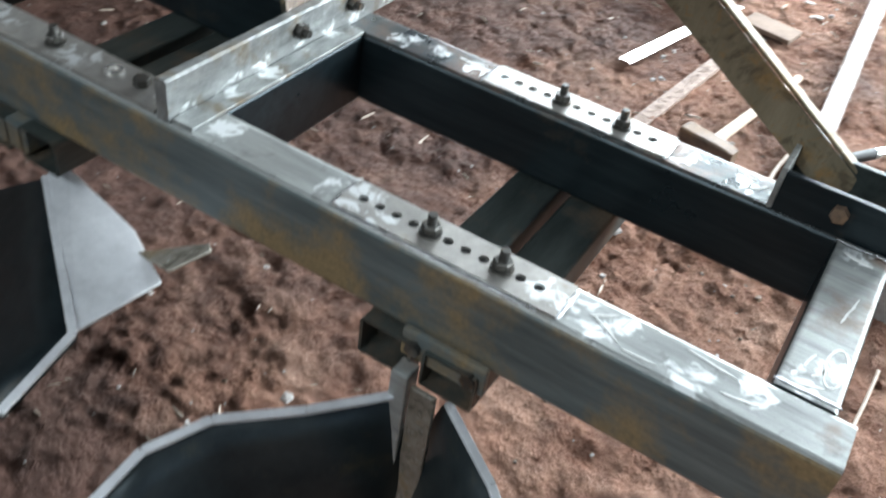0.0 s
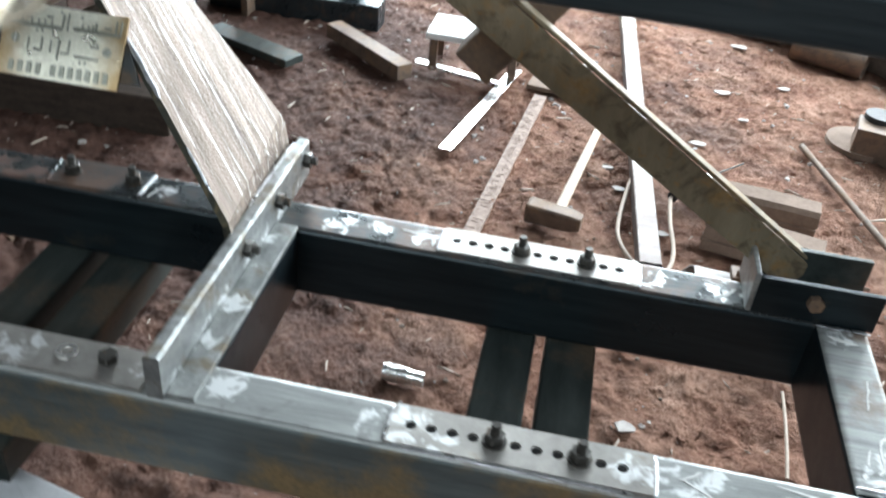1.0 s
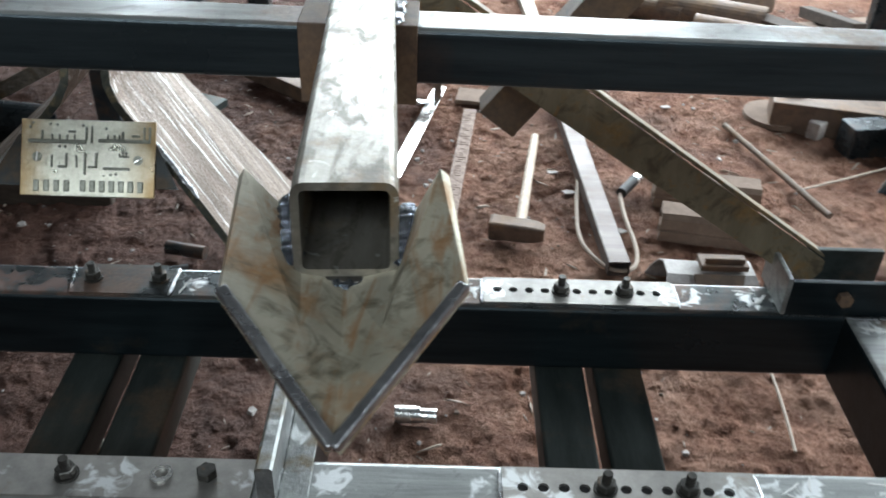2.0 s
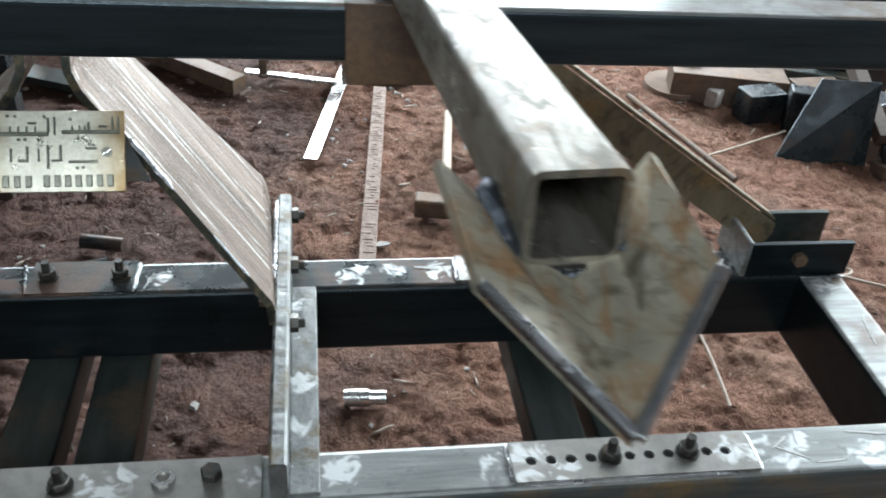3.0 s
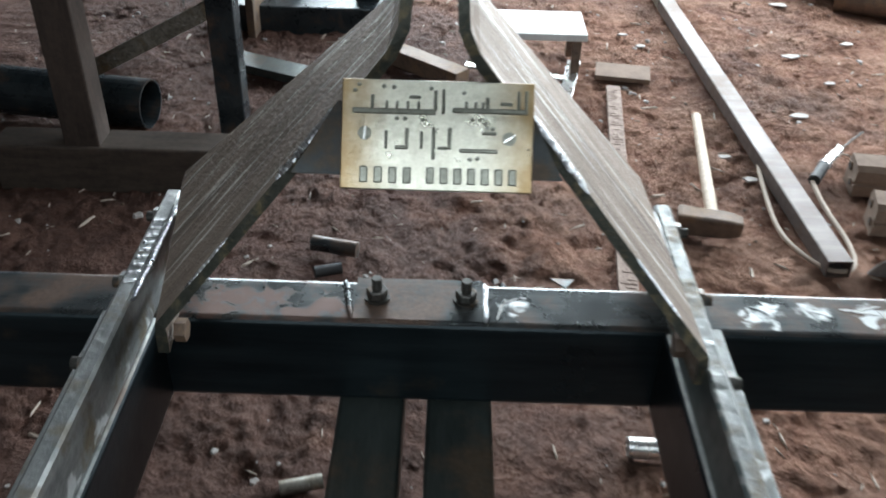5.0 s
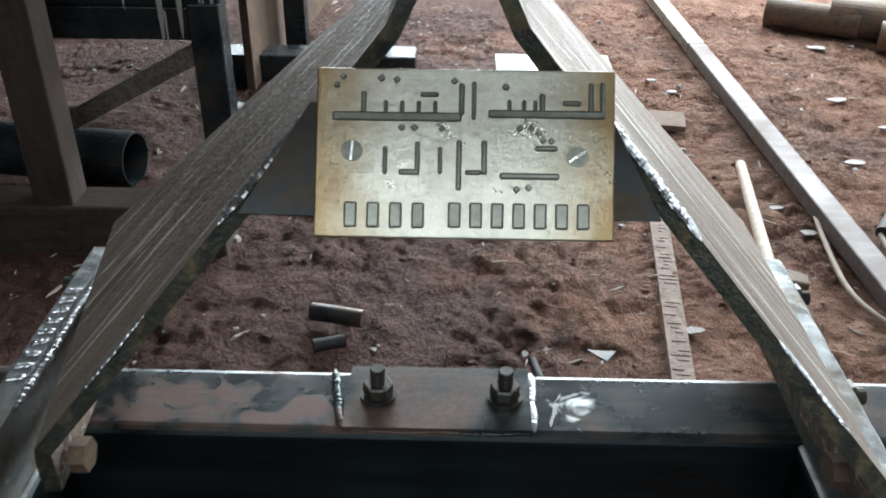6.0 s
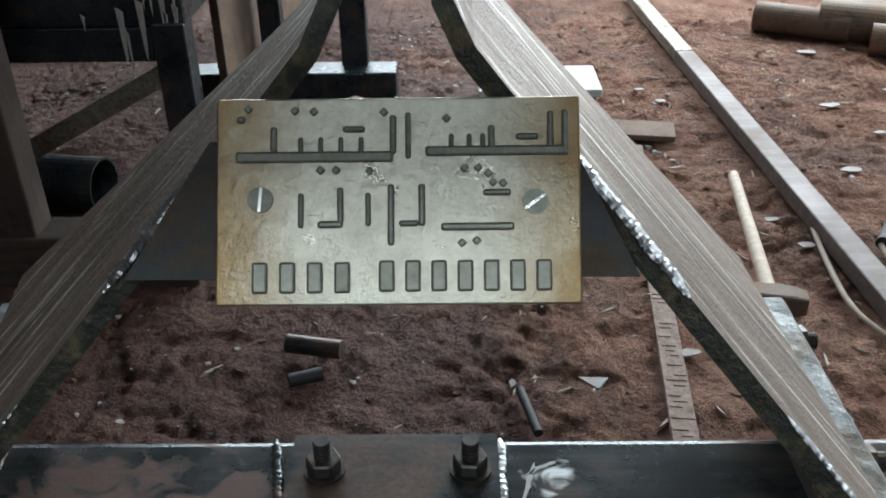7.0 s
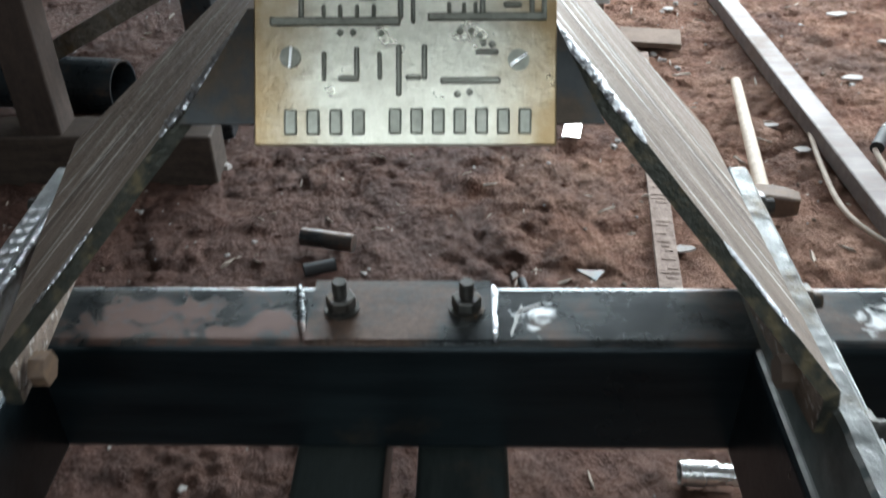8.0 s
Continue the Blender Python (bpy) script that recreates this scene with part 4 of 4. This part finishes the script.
part("grip", cyl(0.017, (1.066, 1.80, 0.026), (1.13, 1.90, 0.026), 18), BLACK, gun)
part("jaw", cyl(0.018, (1.12, 1.885, 0.026), (1.20, 1.985, 0.028), 18, 0.014), ZINC, gun)
part("rod", cyl(0.003, (1.19, 1.97, 0.03), (1.31, 2.10, 0.03), 10), BOLT, gun)


def block(x, y, turn, long=0.34):
    """A dusty extruded block: sloping shoulders, a groove along its side, and rimmed black discs for the shade in its
    end cores.
    """
    shape = [(0.004, 0.0), (0.0, 0.036), (0.006, 0.040), (0.006, 0.046), (0.0, 0.050), (0.004, 0.078), (0.016, 0.093), (0.084, 0.095), (0.098, 0.082), (0.1, 0.0)]
    bm = bmesh.new()
    rnd = random.Random(int(x * 1000))
    rings = [[bm.verts.new((long * u + rnd.uniform(-0.002, 0.002), p + rnd.uniform(-0.001, 0.001), q + rnd.uniform(-0.0012, 0.0012) + 0.003 * math.sin(3.1 * u))) for p, q in shape] for u in (0, 0.02, 0.25, 0.5, 0.75, 0.98, 1)]
    n = len(shape)
    for a, b in zip(rings, rings[1:]):
        for k in range(n):
            bm.faces.new((a[k], a[(k + 1) % n], b[(k + 1) % n], b[k]))
    bm.faces.new(rings[0])
    bm.faces.new(rings[-1])
    ob = part("brick", bm, BRICK)
    ob.matrix_basis = pose(x, y, -0.005, 0, 0, turn)
    for cy, cz in ((0.03, 0.030), (0.07, 0.062)):
        part("core_rim_and_shade", pipe(0.013, 0.003, (-0.004, cy, cz), (0.004, cy, cz), 16), BRICK, ob)
        part("core_rim_and_shade", cyl(0.0105, (-0.0035, cy, cz), (0.002, cy, cz), 16), BLACK, ob)
    return tagged(ob, "dusty brown block lying on the dirt", "block", "blocks by the tube")


block(1.165, 1.77, -8, 0.33)
block(1.145, 1.57, -12, 0.33)

chest = thing("bent_metal_saddle", "pale grimy bent sheet metal saddle lying on dirt", "metal sheet")
def saddle(x0, x1, y0, y1, top, spread):
    """A bent sheet: a rounded crown whose front and back fold down to the ground, wider at its foot."""
    bm = bmesh.new()
    d = y1 - y0
    prof = [(y0, -0.012, 1.0), (y0 + 0.12 * d, 0.45 * top, 0.6), (y0 + 0.25 * d, 0.85 * top, 0.2), (y0 + 0.36 * d, top, 0.0), (y0 + 0.66 * d, top, 0.0), (y0 + 0.78 * d, 0.85 * top, 0.2), (y0 + 0.9 * d, 0.45 * top, 0.6), (y1, -0.012, 1.0)]
    cols = [[bm.verts.new((xm + k * (0.5 * (x1 - x0) + spread * f), y, z - 0.006 * (1 - abs(k)))) for y, z, f in prof] for xm, k in ((0.5 * (x0 + x1), q) for q in (-1, -0.5, 0, 0.5, 1))]
    for a, b in zip(cols, cols[1:]):
        for k in range(len(prof) - 1):
            bm.faces.new((a[k], a[k + 1], b[k + 1], b[k]))
    bmesh.ops.recalc_face_normals(bm, faces=bm.faces)
    bmesh.ops.solidify(bm, geom=bm.faces[:], thickness=0.004)
    return bm


part("body", saddle(1.10, 1.34, 1.19, 1.40, 0.095, 0.03), GRIMY, chest)
part("dent", slab([(1.175, 1.2255, 0.062), (1.30, 1.2255, 0.062), (1.31, 1.262, 0.096), (1.17, 1.262, 0.096)], (0, -0.6, 0.8), 0.003, 0.001), RUST, chest, "brown rusted patch of sheet")
tagged(part("rusty_clip", join(box(1.19, 1.32, 1.27, 1.33, 0.10, 0.118, 0.003), box(1.2, 1.31, 1.28, 1.29, 0.118, 0.135, 0.003)), RUST), "rusty steel clip resting on a bent sheet", "steel clip")

tagged(part("rusty_rod", cyl(0.011, (1.54, 2.35, 0.011), (1.72, 1.72, 0.011), 12), RUST), "thin rusty rod lying on the dirt", "rod")
disc = thing("flanged_drum", "dusty round flange with a dark drum on it", "drum")
part("flange", cyl(0.12, (1.76, 2.45, 0.0), (1.76, 2.45, 0.02), 36), BRICK, disc)
part("drum", cyl(0.055, (1.80, 2.46, 0.02), (1.80, 2.46, 0.13), 28), BLACK, disc)

tagged(part("wood_offcut", box(-0.095, 0.095, -0.06, 0.06, 0, 0.018, 0.003, pose(0.63, 2.53, 0.0, 0, 0, -9)), BRICK), "dusty thin wood offcut", "wood offcut")
for (p, q), mat, w, h, lab in ((((-0.30, 2.70, 0.03), (0.07, 2.39, 0.03)), RUST, 0.07, 0.06, "brown rusty steel channel offcut"), (((0.08, 2.55, 0.012), (0.43, 2.455, 0.012)), ZINC, 0.035, 0.012, "bright flat steel offcut"),
                               (((-0.75, 2.53, 0.02), (-0.35, 2.35, 0.02)), DARK, 0.10, 0.03, "dark steel plate offcut")):
    tagged(part("steel_offcut", bar(p, q, w, h, 0.003), mat), lab + " on the dirt", "steel offcut")

tagged(part("steel_peg", cyl(0.02, (-0.305, 1.43, 0.018), (-0.19, 1.405, 0.018), 20), REAR), "short oily steel peg on the dirt", "steel peg", "pegs")
tagged(part("steel_peg", cyl(0.014, (-0.285, 1.315, 0.012), (-0.222, 1.337, 0.012), 16), BLACK), "small black steel peg on the dirt", "steel peg", "pegs")
tagged(part("steel_peg", cyl(0.014, (-0.26, 0.66, 0.014), (-0.185, 0.682, 0.014), 16), TAN), "small tan steel peg on the dirt", "steel peg", "pegs")
tagged(part("steel_peg", cyl(0.009, (0.165, 1.29, 0.008), (0.19, 1.165, 0.008), 12), BLACK), "dark steel pin on the dirt", "steel peg", "pegs")
soc = thing("steel_bush", "bright turned steel bush with a stepped end", "bush")
part("body", pipe(0.021, 0.004, (0.388, 0.782, 0.018), (0.446, 0.78, 0.018), 24), ZINC, soc)
part("neck", cyl(0.0175, (0.441, 0.78, 0.018), (0.484, 0.778, 0.018), 20), ZINC, soc)
tagged(part("steel_shard", slab([(0.279, 1.325, 0.006), (0.34, 1.322, 0.006), (0.315, 1.286, 0.006)], (0, 0, 1), 0.004, 0.001), REAR), "small grey steel shard on the dirt", "steel shard")

# ---- the bench and clutter at the far left ----
bench = thing("steel_bench", "dark scorched steel bench with a sloping stay", "bench")
part("top", box(-2.2, -0.56, 1.93, 3.2, 0.53, 0.78, 0.008), TABLE, bench)
part("apron", box(-2.1, -0.64, 1.93, 1.97, 0.45, 0.53, 0.004), TABLE, bench)
for x, y in ((-0.6, 1.96), (-2.1, 2.0), (-0.6, 3.1), (-2.1, 3.1)):
    part("leg", box(x - 0.038, x + 0.038, y - 0.038, y + 0.038, -0.02, 0.54, 0.004), TABLE, bench)
rnd = random.Random(19)
for k in range(16):
    x = -0.57 - 0.26 * rnd.random() ** 1.6
    z1 = rnd.uniform(0.50, 0.76)
    z0 = z1 - rnd.uniform(0.04, 0.16)
    w = rnd.uniform(0.003, 0.008)
    part("paint_run", slab([(x - w, 1.9285, z1), (x - w * 0.4, 1.9285, z0 + 0.02), (x, 1.9285, max(z0, 0.452)), (x + w * 0.5, 1.9285, z0 + 0.03), (x + w * 1.3, 1.9285, z1 - 0.01)], (0, -1, 0), 0.002, 0), GRIMY, bench)
part("stay", bar((-1.1, 2.01, 0.155), (-0.62, 2.01, 0.41), 0.01, 0.05, 0.002), TAN, bench)
tagged(part("timber_post", box(-1.0, -0.905, 1.70, 1.79, 0.115, 0.9, 0.005), DARKWOOD), "dark brown timber post standing on a sleeper", "post")
tagged(part("brown_panel", bar((-0.715, 2.78, 0.235), (-0.60, 3.95, 0.235), 0.03, 0.51, 0.003), RUST), "brown rusty sheet panel standing on edge", "panel")
tagged(part("timber_sleeper", box(-1.2, -0.55, 1.69, 1.80, -0.02, 0.12, 0.006), TIMBER), "dusty timber sleeper on the dirt", "timber")
tagged(part("steel_post", box(-0.34, -0.25, 2.93, 3.02, -0.02, 1.2, 0.006), TABLE), "dark steel post standing on the dirt", "post")
tagged(part("steel_pipe", pipe(0.075, 0.006, (-1.35, 2.12, 0.075), (-0.875, 2.05, 0.075)), TABLE), "dark rusty pipe lying on the dirt", "pipe", "pipes")

stool = thing("white_stool", "low stool with a chalky white top", "stool")
part("top", box(0.12, 0.49, 2.5, 2.72, 0.13, 0.155, 0.004), PAINT, stool)
for x in (0.15, 0.46):
    for y in (2.53, 2.69):
        part("leg", box(x - 0.015, x + 0.015, y - 0.015, y + 0.015, 0, 0.13, 0.002), RUST, stool)
tagged(part("foot_bar", box(-0.56, -0.345, 2.9, 2.96, -0.02, 0.05, 0.004), PAINT), "pale bar lying at the foot of a steel post", "steel bar")
# ---- scrap heap at the far right ----
tagged(part("scrap_plate", slab([(1.95, 1.92, -0.02), (2.25, 1.84, -0.02), (2.28, 1.95, 0.26), (2.1, 2.02, 0.24)], (0.2, -1, 0.3), 0.012, 0.002), TABLE), "dark leaning steel plate on the scrap heap", "steel plate", "scrap")
for k, (p, q, w, h, mat) in enumerate((((1.72, 2.42, 0.05), (2.15, 2.32, 0.05), 0.14, 0.12, RUST), ((1.9, 2.6, 0.04), (2.5, 2.35, 0.05), 0.07, 0.08, DARK), ((2.3, 1.9, 0.03), (2.42, 1.7, 0.03), 0.06, 0.08, RUST),
                                       ((2.28, 1.82, 0.1), (2.36, 2.3, 0.22), 0.05, 0.05, TIMBER), ((2.1, 2.3, 0.12), (2.1, 2.3, 0.3), 0.02, 0.02, BOLT), ((1.8, 3.45, 0.05), (2.2, 2.98, 0.06), 0.10, 0.10, TIMBER),
                                       ((2.2, 3.5, 0.06), (2.25, 3.0, 0.16), 0.06, 0.05, TIMBER), ((1.6, 3.5, 0.06), (2.05, 3.7, 0.06), 0.2, 0.1, RUST), ((2.0, 3.25, 0.03), (2.5, 3.4, 0.03), 0.12, 0.06, BRICK))):
    tagged(part("scrap_bar", bar(p, q, w, h, 0.004), mat), ("dusty wooden batten" if mat is TIMBER else "rusty steel offcut") + " on the scrap heap", "scrap", "scrap")
tagged(part("steel_sheet", box(2.3, 3.4, 3.02, 3.08, -0.02, 0.5, 0.004), TABLE), "dark blue steel panel standing on edge", "panel")
for x0, y0, x1, y1, r in ((1.28, 3.6, 1.6, 3.42, 0.06), (1.5, 3.5, 1.95, 3.3, 0.075), (1.62, 3.28, 1.9, 3.15, 0.06)):
    tagged(part("scrap_pipe", pipe(r, 0.005, (x1, y1, r - 0.01), (x0, y0, r - 0.01)), RUST), "rusty pipe offcut on the scrap heap", "pipe", "pipes")
tagged(tube_curve("bent_wire", [(1.80, 1.22, 0.006), (1.84, 1.19, 0.006), (1.88, 1.215, 0.008), (1.85, 1.24, 0.006), (1.82, 1.2, 0.006), (1.9, 1.16, 0.006), (1.98, 1.12, 0.006)], 0.005, CABLE), "bent pale wire on the dirt", "wire")
tagged(tube_curve("twig", [(1.314, 0.983, 0.012), (1.31, 0.85, 0.014), (1.293, 0.705, 0.01)], 0.004, CABLE), "thin dry twig on the dirt", "twig")
tagged(tube_curve("twig", [(1.664, 1.877, 0.01), (1.861, 1.961, 0.012), (2.054, 2.063, 0.01)], 0.004, CABLE), "thin dry twig on the dirt", "twig")
tagged(part("dark_rail", box(-0.9, -0.15, 2.85, 2.97, -0.02, 0.09, 0.005), TABLE), "dark steel rail lying on the dirt", "steel rail")

# heap of small dark parts beside the leaning plate
for k, (x, y, w, d, h, turn, mat) in enumerate(((2.0, 2.2, 0.16, 0.1, 0.12, 10, TABLE), (2.12, 2.12, 0.1, 0.08, 0.16, -20, TABLE), (2.3, 1.78, 0.09, 0.07, 0.05, 15, RUST), (2.31, 1.79, 0.08, 0.06, 0.05, -8, TABLE), (2.4, 2.1, 0.14, 0.1, 0.14, 30, TABLE),
                                                (2.28, 2.3, 0.2, 0.12, 0.1, 5, RUST), (2.5, 2.5, 0.3, 0.2, 0.22, -12, TABLE), (1.87, 2.31, 0.06, 0.05, 0.07, 40, PEBBLE))):
    base = 0.04 if k == 3 else -0.01
    b = part("scrap_block", box(-w / 2, w / 2, -d / 2, d / 2, 0, h, 0.006), mat)
    b.matrix_basis = pose(x, y, base, 0, 0, turn)
    tagged(b, ("dark oily steel block" if mat is TABLE else "rusty steel block" if mat is RUST else "pale stone lump") + " on the scrap heap", "scrap", "scrap")
for k, (x, y, r) in enumerate(((1.40, 3.30, 0.045), (1.29, 2.75, 0.04), (0.683, 2.9, 0.022), (0.744, 2.82, 0.025), (1.176, 2.26, 0.045), (1.35, 2.5, 0.03), (0.86, 1.98, 0.03), (0.9, 1.84, 0.028), (0.52, 1.42, 0.03), (1.03, 1.62, 0.035), (0.95, 0.78, 0.04), (1.55, 2.9, 0.035))):
    rnd = random.Random(400 + k)
    ring = [(x + r * rnd.uniform(0.5, 1.1) * math.cos(a), y + 0.55 * r * rnd.uniform(0.5, 1.1) * math.sin(a), heights(x, y) + 0.006) for a in (0, 0.9, 1.7, 2.6, 3.5, 4.3, 5.3)]
    tagged(part("pale_scrap", slab(ring, (0.1, -0.1, 1), 0.005, 0.001), PEBBLE), "pale flaky scrap lying on the dirt", "scrap", "pale scraps")
part("weld_bead", bead((0.386, -0.046, 1.259), (0.386, 0.012, 1.259), 0.006, 95), WELD, up)
part("weld_bead", bead((0.434, -0.046, 1.259), (0.434, 0.012, 1.259), 0.006, 96), WELD, up)
